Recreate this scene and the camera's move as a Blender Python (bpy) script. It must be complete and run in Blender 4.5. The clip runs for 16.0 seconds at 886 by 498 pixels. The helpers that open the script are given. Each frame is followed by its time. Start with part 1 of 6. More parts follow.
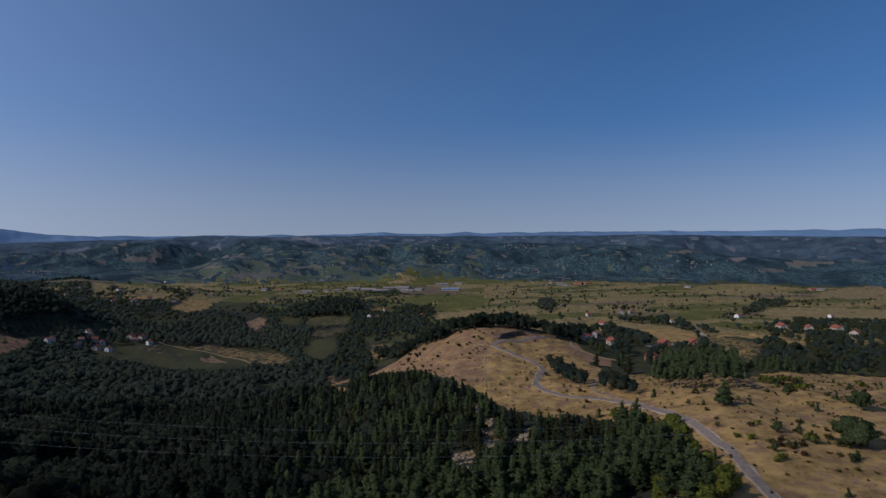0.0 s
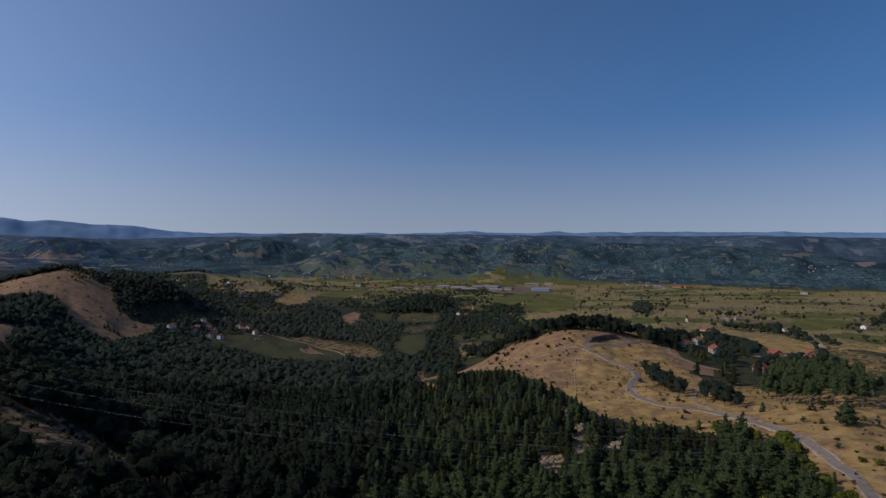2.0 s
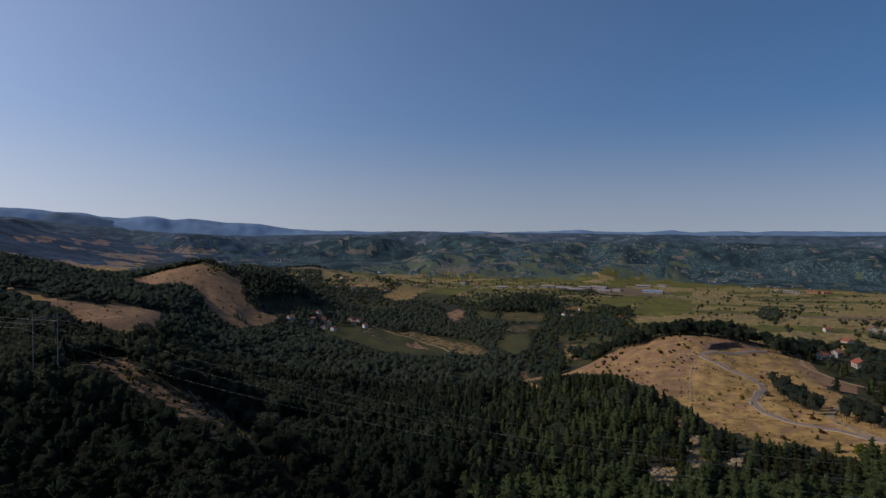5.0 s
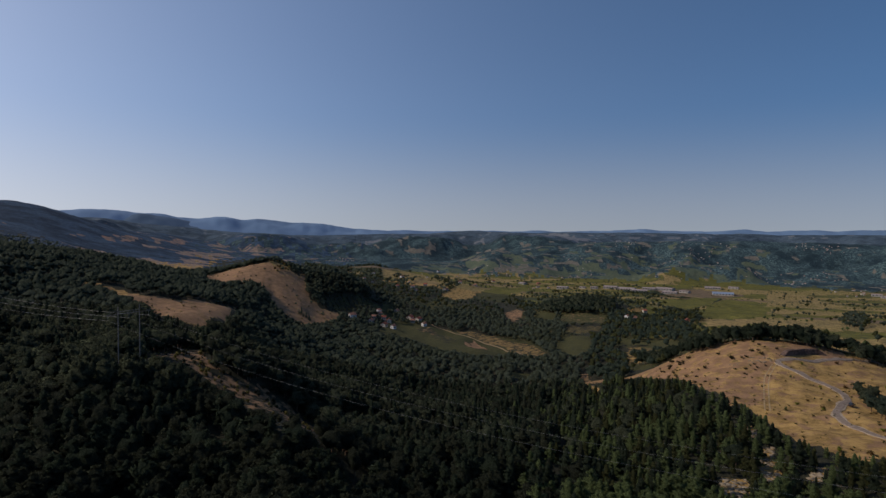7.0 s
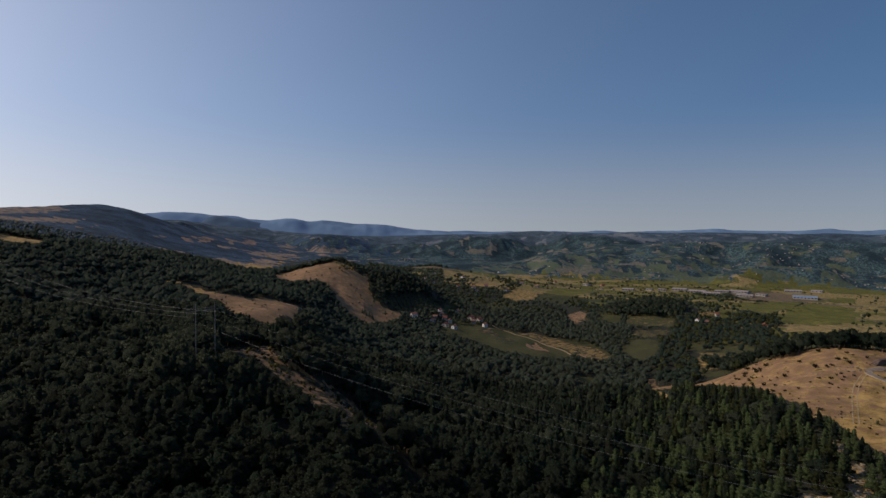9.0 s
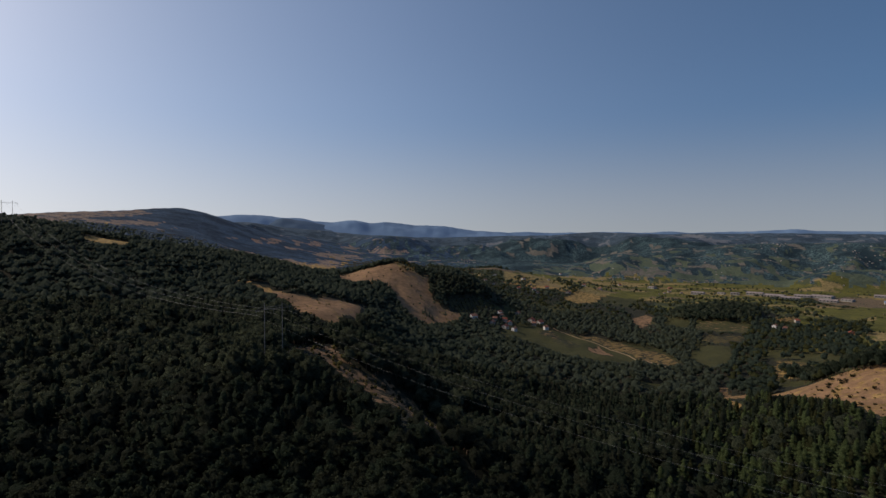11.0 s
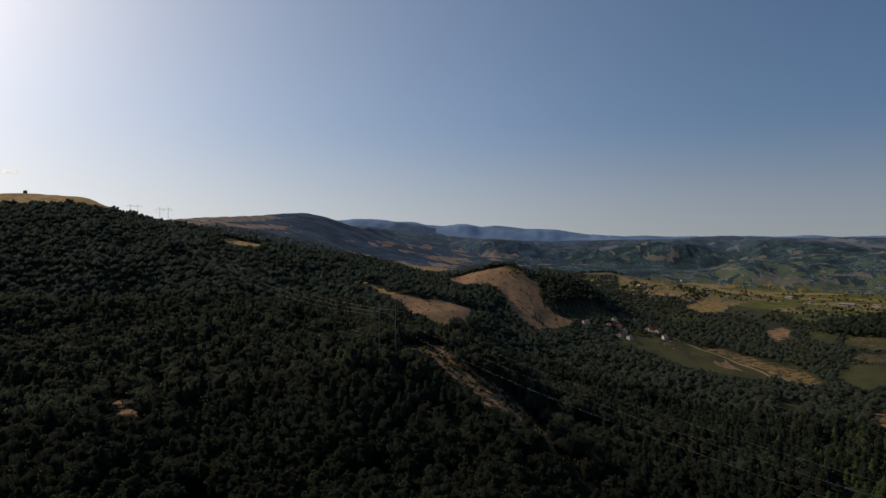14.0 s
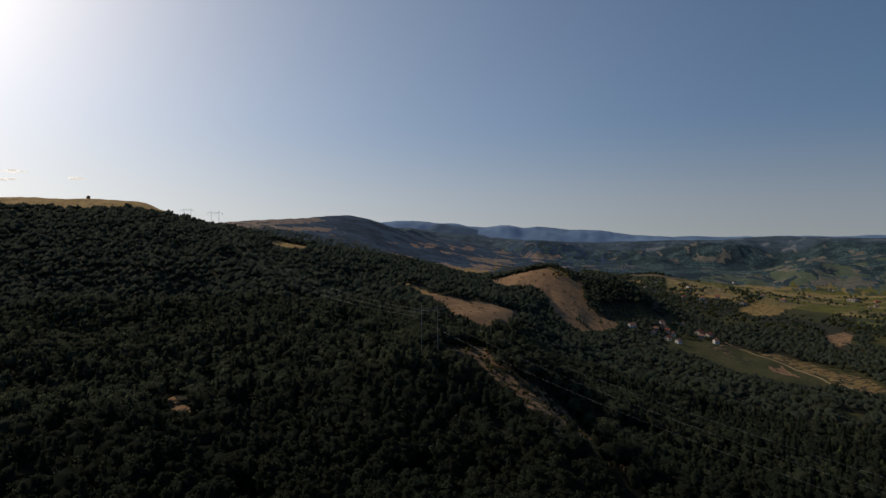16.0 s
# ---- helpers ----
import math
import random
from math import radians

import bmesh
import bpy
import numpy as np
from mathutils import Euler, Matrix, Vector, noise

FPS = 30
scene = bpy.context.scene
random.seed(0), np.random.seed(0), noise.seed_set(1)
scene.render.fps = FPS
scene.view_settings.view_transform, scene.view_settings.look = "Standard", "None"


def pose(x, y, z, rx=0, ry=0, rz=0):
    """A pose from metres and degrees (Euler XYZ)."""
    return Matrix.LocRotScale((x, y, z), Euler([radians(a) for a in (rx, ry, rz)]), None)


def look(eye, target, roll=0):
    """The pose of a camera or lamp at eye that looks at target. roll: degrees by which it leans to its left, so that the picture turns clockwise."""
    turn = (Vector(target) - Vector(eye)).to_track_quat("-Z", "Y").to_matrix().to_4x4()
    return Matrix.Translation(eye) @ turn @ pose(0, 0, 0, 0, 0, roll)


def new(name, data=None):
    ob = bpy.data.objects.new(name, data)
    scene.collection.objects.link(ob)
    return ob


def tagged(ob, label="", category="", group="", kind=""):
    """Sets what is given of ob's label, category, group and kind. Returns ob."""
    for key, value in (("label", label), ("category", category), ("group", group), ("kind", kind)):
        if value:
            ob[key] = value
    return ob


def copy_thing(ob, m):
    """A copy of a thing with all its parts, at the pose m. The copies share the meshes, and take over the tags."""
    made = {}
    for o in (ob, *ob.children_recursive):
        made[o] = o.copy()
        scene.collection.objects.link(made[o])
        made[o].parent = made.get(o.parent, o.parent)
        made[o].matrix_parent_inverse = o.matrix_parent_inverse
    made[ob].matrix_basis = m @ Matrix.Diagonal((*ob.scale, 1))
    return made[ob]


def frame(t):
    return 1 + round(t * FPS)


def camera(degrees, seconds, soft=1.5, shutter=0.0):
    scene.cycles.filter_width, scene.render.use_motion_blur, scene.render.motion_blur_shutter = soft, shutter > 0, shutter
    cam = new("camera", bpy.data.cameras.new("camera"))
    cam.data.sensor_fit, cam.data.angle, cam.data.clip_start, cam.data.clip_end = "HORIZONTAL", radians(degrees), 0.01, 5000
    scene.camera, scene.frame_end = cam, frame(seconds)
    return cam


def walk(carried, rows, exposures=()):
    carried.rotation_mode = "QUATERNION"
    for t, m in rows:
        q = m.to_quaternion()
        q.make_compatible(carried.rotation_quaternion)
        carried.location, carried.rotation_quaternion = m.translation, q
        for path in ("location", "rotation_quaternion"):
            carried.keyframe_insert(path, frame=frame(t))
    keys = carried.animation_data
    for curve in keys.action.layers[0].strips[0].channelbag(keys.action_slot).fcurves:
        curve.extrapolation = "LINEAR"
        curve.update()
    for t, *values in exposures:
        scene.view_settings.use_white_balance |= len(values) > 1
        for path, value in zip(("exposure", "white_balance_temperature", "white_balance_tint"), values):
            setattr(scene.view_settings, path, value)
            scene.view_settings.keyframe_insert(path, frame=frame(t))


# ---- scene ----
cam = camera(78.36, 16.0, soft=1.4)
walk(cam, [
    (0, pose(0, 0, 170, 88.76, 0.52, 0.19)),
    (0.5, pose(0, 0, 170, 88.75, 0.35, 2.70)),
    (1, pose(0, 0, 170, 88.74, 0.19, 4.94)),
    (1.5, pose(0, 0, 170, 88.73, 0.13, 7.27)),
    (2, pose(0, 0, 170, 88.70, 0.02, 9.62)),
    (2.5, pose(0, 0, 170, 88.67, -0.04, 11.92)),
    (3, pose(0, 0, 170, 88.58, -0.17, 14.31)),
    (3.5, pose(0, 0, 170, 88.56, -0.20, 16.02)),
    (4, pose(0, 0, 170, 88.53, -0.22, 17.79)),
    (4.5, pose(0, 0, 170, 88.52, -0.24, 19.21)),
    (7, pose(0, 0, 170, 88.43, -0.26, 26.78)),
    (7.5, pose(0, 0, 170, 88.41, -0.21, 28.44)),
    (8, pose(0, 0, 170, 88.43, -0.20, 30.25)),
    (10.5, pose(0, 0, 170, 88.56, 0.02, 37.58)),
    (11, pose(0, 0, 170, 88.61, -0.01, 39.49)),
    (11.5, pose(0, 0, 170, 88.66, 0.02, 41.28)),
    (12, pose(0, 0, 170, 88.72, -0.04, 43.52)),
    (12.5, pose(0, 0, 170, 88.75, 0.02, 45.27)),
    (13, pose(0, 0, 170, 88.83, -0.04, 47.03)),
    (13.5, pose(0, 0, 170, 88.91, -0.10, 48.93)),
    (14, pose(0, 0, 170, 88.96, -0.14, 51.03)),
    (14.5, pose(0, 0, 170, 89.00, -0.14, 52.58)),
    (15, pose(0, 0, 170, 89.03, -0.11, 53.67)),
    (15.5, pose(0, 0, 170, 89.08, 0.00, 54.40)),
    (16, pose(0, 0, 170, 89.11, 0.08, 55.45)),
], exposures=((0, 0.13, 5800, 15), (4, 0.28, 6350, 15), (7.5, 0.32, 6800, 14), (12.5, 0.29, 7200, 12), (16, 0.11, 7350, 9.5)))

# ---- daylight ----
SUN_BEARING, SUN_HEIGHT = 109.0, 36.0
world = bpy.data.worlds.new("world")
scene.world = world
world.use_nodes = True
wn = world.node_tree
sky = wn.nodes.new("ShaderNodeTexSky")
sky.sky_type = "NISHITA"
sky.sun_disc = False
sky.sun_elevation, sky.sun_rotation = radians(SUN_HEIGHT), radians(-SUN_BEARING)
sky.altitude, sky.air_density, sky.dust_density, sky.ozone_density = 300, 1.0, 1.9, 4.6
where = wn.nodes.new("ShaderNodeTexCoord")
lift = wn.nodes.new("ShaderNodeVectorMath")
lift.operation, lift.inputs[1].default_value = "ADD", (0, 0, 0.13)
wn.links.new(where.outputs["Generated"], lift.inputs[0])
wn.links.new(lift.outputs[0], sky.inputs[0])
back = next(n for n in wn.nodes if n.type == "BACKGROUND")
hue = wn.nodes.new("ShaderNodeHueSaturation")
hue.inputs["Hue"].default_value = 0.4975
parts = wn.nodes.new("ShaderNodeSeparateXYZ")
wn.links.new(where.outputs["Generated"], parts.inputs[0])
pale = wn.nodes.new("ShaderNodeMapRange")
pale.interpolation_type = "SMOOTHSTEP"
for slot, value in zip(range(1, 5), (-0.03, 0.22, 0.48, 1.04)):
    pale.inputs[slot].default_value = value
wn.links.new(parts.outputs["Z"], pale.inputs[0])
# clearer air away from the sun, whiter air round it
side = wn.nodes.new("ShaderNodeVectorMath")
side.operation, side.inputs[1].default_value = "DOT_PRODUCT", (-math.sin(radians(SUN_BEARING)), math.cos(radians(SUN_BEARING)), 0)
wn.links.new(where.outputs["Generated"], side.inputs[0])
white = wn.nodes.new("ShaderNodeMapRange")
for slot, value in zip(range(1, 5), (-0.6, 0.85, 1.1, 0.86)):
    white.inputs[slot].default_value = value
wn.links.new(side.outputs["Value"], white.inputs[0])
tint = wn.nodes.new("ShaderNodeMath")
tint.operation = "MULTIPLY"
wn.links.new(pale.outputs[0], tint.inputs[0])
wn.links.new(white.outputs[0], tint.inputs[1])
wn.links.new(tint.outputs[0], hue.inputs["Saturation"])
dim = wn.nodes.new("ShaderNodeMapRange")
dim.interpolation_type = "SMOOTHSTEP"
for slot, value in zip(range(1, 5), (-0.03, 0.25, 0.84, 1.0)):
    dim.inputs[slot].default_value = value
wn.links.new(parts.outputs["Z"], dim.inputs[0])
near_sun = wn.nodes.new("ShaderNodeMapRange")
for slot, value in zip(range(1, 5), (-0.6, 0.45, 0.91, 1.04)):
    near_sun.inputs[slot].default_value = value
wn.links.new(side.outputs["Value"], near_sun.inputs[0])
glow = wn.nodes.new("ShaderNodeMath")
glow.operation = "MULTIPLY"
wn.links.new(dim.outputs[0], glow.inputs[0])
wn.links.new(near_sun.outputs[0], glow.inputs[1])
wn.links.new(glow.outputs[0], hue.inputs["Value"])
wn.links.new(sky.outputs[0], hue.inputs["Color"])
wn.links.new(hue.outputs[0], back.inputs[0])
back.inputs[1].default_value = 0.085
sun = new("sun", bpy.data.lights.new("sun", "SUN"))
sun.data.energy, sun.data.angle, sun.data.color = 1.85, radians(0.6), (1.0, 0.9, 0.76)
sb, sh = radians(SUN_BEARING), radians(SUN_HEIGHT)
sun.matrix_basis = look((-math.sin(sb) * math.cos(sh) * 900, math.cos(sb) * math.cos(sh) * 900, 170 + math.sin(sh) * 900), (0, 0, 170))
tagged(sun, kind="structure")

# ---- materials ----
def node_tree(name):
    m = bpy.data.materials.new(name)
    m.use_nodes = True
    nt = m.node_tree
    return m, nt, nt.nodes, next(n for n in nt.nodes if n.type == "BSDF_PRINCIPLED")


def mixed(nt, fac, a, b):
    n = nt.nodes.new("ShaderNodeMix")
    n.data_type = "RGBA"
    for sock, v in ((n.inputs[0], fac), (n.inputs[6], a), (n.inputs[7], b)):
        if isinstance(v, bpy.types.NodeSocket):
            nt.links.new(v, sock)
        else:
            sock.default_value = v if isinstance(v, (int, float)) else (*v, 1)
    return n.outputs[2]


def noise_fac(nt, scale, detail=4.0, rough=0.55, lo=0.35, hi=0.65, stretch=None):
    geo = nt.nodes.new("ShaderNodeNewGeometry")
    n = nt.nodes.new("ShaderNodeTexNoise")
    n.inputs["Scale"].default_value, n.inputs["Detail"].default_value, n.inputs["Roughness"].default_value = scale, detail, rough
    if stretch:
        mp = nt.nodes.new("ShaderNodeMapping")
        mp.inputs["Rotation"].default_value, mp.inputs["Scale"].default_value = (0, 0, stretch[0]), stretch[1]
        nt.links.new(geo.outputs["Position"], mp.inputs[0])
        nt.links.new(mp.outputs[0], n.inputs["Vector"])
    else:
        nt.links.new(geo.outputs["Position"], n.inputs["Vector"])
    r = nt.nodes.new("ShaderNodeMapRange")
    r.inputs[1].default_value, r.inputs[2].default_value = lo, hi
    nt.links.new(n.outputs[0], r.inputs[0])
    return r.outputs[0]


def bump(nt, bsdf, fac, strength, distance):
    b = nt.nodes.new("ShaderNodeBump")
    b.inputs["Strength"].default_value, b.inputs["Distance"].default_value = strength, distance
    nt.links.new(fac, b.inputs["Height"])
    nt.links.new(b.outputs[0], bsdf.inputs["Normal"])


def plain(name, a, b, scale, rough=0.9, bump_m=0.0, metal=0.0, stretch=None):
    """Two tones of one surface mingled at two scales."""
    m, nt, nodes, bsdf = node_tree(name)
    f1, f2 = noise_fac(nt, scale, stretch=stretch), noise_fac(nt, scale * 0.13, 3.0)
    dark = tuple(0.72 * v for v in a)
    col = mixed(nt, f1, mixed(nt, f2, dark, a), b)
    nt.links.new(col, bsdf.inputs["Base Color"])
    bsdf.inputs["Roughness"].default_value, bsdf.inputs["Metallic"].default_value = rough, metal
    bsdf.inputs["Specular IOR Level"].default_value = 0.2
    if bump_m:
        bump(nt, bsdf, f1, 0.7, bump_m)
    return m


def foliage(name, a, b, c):
    """Leaves and needles: tone varies from clump to clump, from tree to tree and inside a clump."""
    m, nt, nodes, bsdf = node_tree(name)
    geo, info = nodes.new("ShaderNodeNewGeometry"), nodes.new("ShaderNodeObjectInfo")
    col = mixed(nt, geo.outputs["Random Per Island"], a, b)
    col = mixed(nt, noise_fac(nt, 0.045, 2.0), col, c)
    half = nodes.new("ShaderNodeMath")
    half.operation = "MULTIPLY"
    half.inputs[1].default_value = 0.35
    nt.links.new(info.outputs["Random"], half.inputs[0])
    col = mixed(nt, half.outputs[0], col, tuple(1.5 * v for v in b))
    fine = noise_fac(nt, 2.2, 3.0)
    col = mixed(nt, fine, col, tuple(0.6 * v for v in a))
    nt.links.new(col, bsdf.inputs["Base Color"])
    bsdf.inputs["Roughness"].default_value = 0.8
    bsdf.inputs["Specular IOR Level"].default_value = 0.04
    bump(nt, bsdf, noise_fac(nt, 1.9, 5.0, 0.75, 0.3, 0.7), 0.9, 0.45)
    thin = nodes.new("ShaderNodeBsdfTranslucent")
    nt.links.new(col, thin.inputs[0])
    both = nodes.new("ShaderNodeMixShader")
    both.inputs[0].default_value = 0.55
    nt.links.new(bsdf.outputs[0], both.inputs[1])
    nt.links.new(thin.outputs[0], both.inputs[2])
    out = next(n for n in nodes if n.type == "OUTPUT_MATERIAL")
    nt.links.new(both.outputs[0], out.inputs[0])
    return m


def ground_material(name, floor_a, floor_b, dry_a, dry_b, dry_c, green_a, green_b, earth, grain=1.1, relief=0.25, span=(0.35, 0.7), mottle=0.0, fray=0.16, view_stretch=None):
    """The land: woodland floor, dry grass, green meadow and bare earth, by the cover that each spot bears."""
    m, nt, nodes, bsdf = node_tree(name)
    at = nodes.new("ShaderNodeAttribute")
    at.attribute_name = "cover"
    sep = nodes.new("ShaderNodeSeparateColor")
    nt.links.new(at.outputs["Color"], sep.inputs[0])
    ragged = noise_fac(nt, fray, 5.0, 0.65, 0.25, 0.75)

    def edge(sock):
        add = nodes.new("ShaderNodeMath")
        add.operation = "ADD"
        nt.links.new(sock, add.inputs[0])
        nt.links.new(ragged, add.inputs[1])
        r = nodes.new("ShaderNodeMapRange")
        r.inputs[1].default_value, r.inputs[2].default_value = 0.9, 1.1
        nt.links.new(add.outputs[0], r.inputs[0])
        return r.outputs[0]

    fine = noise_fac(nt, 0.5, 6.0, 0.7, 0.42, 0.62)
    # far tree noise is drawn out along the camera's line of sight
    tuft, spots, broad = noise_fac(nt, grain, 5.0, 0.75, *span, stretch=view_stretch), noise_fac(nt, 0.14, 6.0, 0.68, 0.4, 0.6), noise_fac(nt, 0.02, 4.0, 0.6)
    floor = mixed(nt, tuft, floor_a, floor_b)
    if mottle:
        stands = noise_fac(nt, 0.011, 6.0, 0.68, 0.42, 0.58, stretch=view_stretch)
        floor = mixed(nt, stands, tuple((1 - mottle) * v for v in floor_a), floor)
    dry = mixed(nt, fine, mixed(nt, spots, tuple(0.6 * v for v in dry_a), dry_b), mixed(nt, broad, mixed(nt, spots, dry_a, dry_b), dry_c))
    green = mixed(nt, spots, green_a, mixed(nt, broad, green_b, green_a))
    col = mixed(nt, edge(sep.outputs[0]), floor, dry)
    col = mixed(nt, edge(sep.outputs[1]), col, green)
    col = mixed(nt, edge(sep.outputs[2]), col, mixed(nt, spots, earth, tuple(1.45 * v for v in earth)))
    nt.links.new(col, bsdf.inputs["Base Color"])
    bsdf.inputs["Roughness"].default_value = 0.95
    bsdf.inputs["Specular IOR Level"].default_value = 0.1
    bump(nt, bsdf, tuft, 0.8, relief)
    return m


LAND = ground_material("hill_land", (0.0248, 0.0273, 0.0186), (0.0446, 0.0422, 0.0285), (0.2876, 0.1814, 0.06824), (0.4602, 0.2961, 0.1096), (0.3452, 0.2172, 0.07755),
                       (0.0528, 0.0536, 0.0224), (0.08, 0.0752, 0.0304), (0.212, 0.126, 0.07))
# distant, upland and farthest land: blue aerial haze painted into the base colours
HAZY_FAR_LAND = ground_material("hazy_distant_land", (0.03363, 0.06248, 0.07589), (0.1162, 0.182, 0.1814), (0.195, 0.1781, 0.1495), (0.26, 0.2314, 0.1885), (0.169, 0.1612, 0.1352),
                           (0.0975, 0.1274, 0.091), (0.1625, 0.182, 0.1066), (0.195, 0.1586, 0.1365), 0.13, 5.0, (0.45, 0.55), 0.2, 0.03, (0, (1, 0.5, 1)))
HAZY_UPLAND = ground_material("hazy_upland", (0.03992, 0.07722, 0.1312), (0.07223, 0.124, 0.1916), (0.3026, 0.2238, 0.1793), (0.389, 0.2897, 0.2273), (0.2593, 0.1909, 0.1541),
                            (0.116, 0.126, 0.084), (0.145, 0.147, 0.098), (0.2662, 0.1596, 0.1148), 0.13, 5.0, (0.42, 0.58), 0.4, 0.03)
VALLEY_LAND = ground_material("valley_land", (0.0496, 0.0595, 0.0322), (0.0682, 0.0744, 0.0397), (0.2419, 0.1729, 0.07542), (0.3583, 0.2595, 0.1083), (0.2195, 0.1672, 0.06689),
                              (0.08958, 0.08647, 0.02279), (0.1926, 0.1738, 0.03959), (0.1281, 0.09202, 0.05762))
HAZY_FARTHEST_LAND = ground_material("hazy_farthest_land", (0.0775, 0.1162, 0.155), (0.1054, 0.1473, 0.186), (0.195, 0.21, 0.2325), (0.225, 0.24, 0.2625), (0.1725, 0.195, 0.2175),
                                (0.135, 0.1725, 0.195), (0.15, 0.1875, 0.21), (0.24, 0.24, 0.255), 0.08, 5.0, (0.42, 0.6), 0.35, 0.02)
# skyline ranges: their blue is haze put into the base colour
RANGE_MID = plain("hazy_blue_range", (0.0585, 0.1041, 0.1656), (0.0702, 0.1199, 0.1873), 0.006, 1.0)
RANGE_FAR = plain("hazy_pale_range", (0.1282, 0.214, 0.3397), (0.1402, 0.2295, 0.3596), 0.004, 1.0)
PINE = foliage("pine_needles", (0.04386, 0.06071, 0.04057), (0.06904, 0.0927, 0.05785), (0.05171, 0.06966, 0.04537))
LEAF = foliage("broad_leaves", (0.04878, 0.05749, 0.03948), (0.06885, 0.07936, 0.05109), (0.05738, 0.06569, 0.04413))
# slope and hill leaves: LEAF made paler with distance, haze put into the colour
HAZED_SLOPE_LEAF = foliage("hazed_slope_leaves", (0.08735, 0.1045, 0.06826), (0.1223, 0.1414, 0.08534), (0.09898, 0.1157, 0.07254))
HAZED_HILL_LEAF = foliage("hazed_hill_leaves", (0.1102, 0.1363, 0.09994), (0.1604, 0.1884, 0.1279), (0.1253, 0.1513, 0.1078))
VALLEY_LEAF = foliage("valley_leaves", (0.066, 0.0924, 0.0689), (0.099, 0.1296, 0.0884), (0.077, 0.1044, 0.078))
# brighter copy of PINE: sunlight on the ridge side put into the colour
SUNLIT_PINE = foliage("sunlit_pine_needles", (0.1265, 0.1686, 0.07238), (0.2021, 0.2586, 0.1042), (0.151, 0.1954, 0.08396))
OLIVE_LEAF = foliage("olive_leaves", (0.0719, 0.08045, 0.03422), (0.1198, 0.1267, 0.05134), (0.08556, 0.09246, 0.04112))
BRIGHT_LEAF = foliage("young_leaves", (0.2381, 0.2861, 0.05242), (0.4762, 0.4762, 0.09523), (0.2861, 0.2976, 0.06662))
# far upland trees, tinted blue to stand in for haze
HAZY_UPLAND_LEAF = plain("hazy_upland_leaves", (0.0624, 0.0936, 0.1274), (0.078, 0.1105, 0.143), 0.02, 0.95)
BUSH_LEAF = foliage("shrub_leaves", (0.1612, 0.1612, 0.05161), (0.3224, 0.2496, 0.08866), (0.2171, 0.1898, 0.06773))
SCRUB_LEAF = foliage("scrub_leaves", (0.04, 0.042, 0.022), (0.07, 0.066, 0.034), (0.055, 0.05, 0.028))
RUSTY_LEAF = foliage("rusty_leaves", (0.161, 0.093, 0.0372), (0.248, 0.149, 0.062), (0.186, 0.118, 0.0496))
BARK = plain("bark", (0.112, 0.0744, 0.0496), (0.198, 0.136, 0.093), 3.0, 0.95, 0.03)
PALE_BARK = plain("pale_bark", (0.248, 0.198, 0.149), (0.372, 0.31, 0.248), 3.0, 0.95, 0.03)
ASPHALT = plain("asphalt", (0.2, 0.155, 0.122), (0.25, 0.197, 0.158), 0.7, 0.85, 0.01)
GRAVEL = plain("gravel", (0.3211, 0.2498, 0.1786), (0.4104, 0.3305, 0.2412), 0.9, 0.95, 0.04)
DIRT = plain("dirt_track", (0.2465, 0.1742, 0.1003), (0.3145, 0.2253, 0.1318), 0.6, 0.95, 0.04)
TRACK = plain("worn_track", (0.2804, 0.2073, 0.1121), (0.3925, 0.286, 0.157), 0.5, 0.95, 0.04)
STONE = plain("pale_rock", (0.1888, 0.1488, 0.104), (0.2776, 0.228, 0.164), 0.5, 0.95, 0.1)
DARK_STONE = plain("dark_stone", (0.07, 0.047, 0.038), (0.15, 0.1, 0.08), 0.6, 0.95, 0.1)
PLASTER = plain("white_plaster", (0.769, 0.744, 0.694), (0.8, 0.8, 0.8), 0.5, 0.9)
GREY_WALL = plain("grey_render", (0.31, 0.298, 0.273), (0.422, 0.397, 0.36), 0.5, 0.9)
CREAM_WALL = plain("cream_render", (0.496, 0.434, 0.36), (0.62, 0.558, 0.471), 0.5, 0.9)
BRICK_WALL = plain("unrendered_brick", (0.372, 0.186, 0.124), (0.471, 0.26, 0.174), 0.8, 0.9)
TILES = plain("red_roof_tiles", (0.248, 0.0744, 0.0471), (0.36, 0.118, 0.0744), 1.2, 0.85, 0.04, stretch=(0, (1, 1, 5)))
OLD_TILES = plain("weathered_roof_tiles", (0.248, 0.124, 0.0868), (0.335, 0.174, 0.124), 1.2, 0.9, 0.04)
SHEET = plain("grey_sheet_roof", (0.2623, 0.2179, 0.2023), (0.3535, 0.2922, 0.2697), 0.1, 0.9)
BLUE_SHEET = plain("blue_sheet_roof", (0.198, 0.248, 0.335), (0.248, 0.31, 0.409), 0.8, 0.5)
WINDOW = plain("window_glass", (0.02, 0.025, 0.03), (0.05, 0.06, 0.07), 0.5, 0.15)
TIMBER = plain("dark_timber", (0.112, 0.0744, 0.0496), (0.186, 0.124, 0.0868), 2.0, 0.8)
CONCRETE = plain("pole_concrete", (0.1596, 0.1539, 0.1425), (0.228, 0.2166, 0.2052), 1.5, 0.85)
STEEL = plain("galvanised_steel", (0.14, 0.14, 0.14), (0.2, 0.2, 0.2), 2.0, 0.6, metal=0.4)
CABLE = plain("aluminium_cable", (0.28, 0.28, 0.28), (0.35, 0.35, 0.35), 2.0, 0.5, metal=0.3)
GLASS_INSULATOR = plain("insulator_glass", (0.124, 0.161, 0.149), (0.198, 0.248, 0.223), 4.0, 0.2)


# ---- the lie of the land: ground heights along the camera's lines of sight, fitted to its view at assumed distances ----
EYE_Z = 170.0
SECTIONS = {}


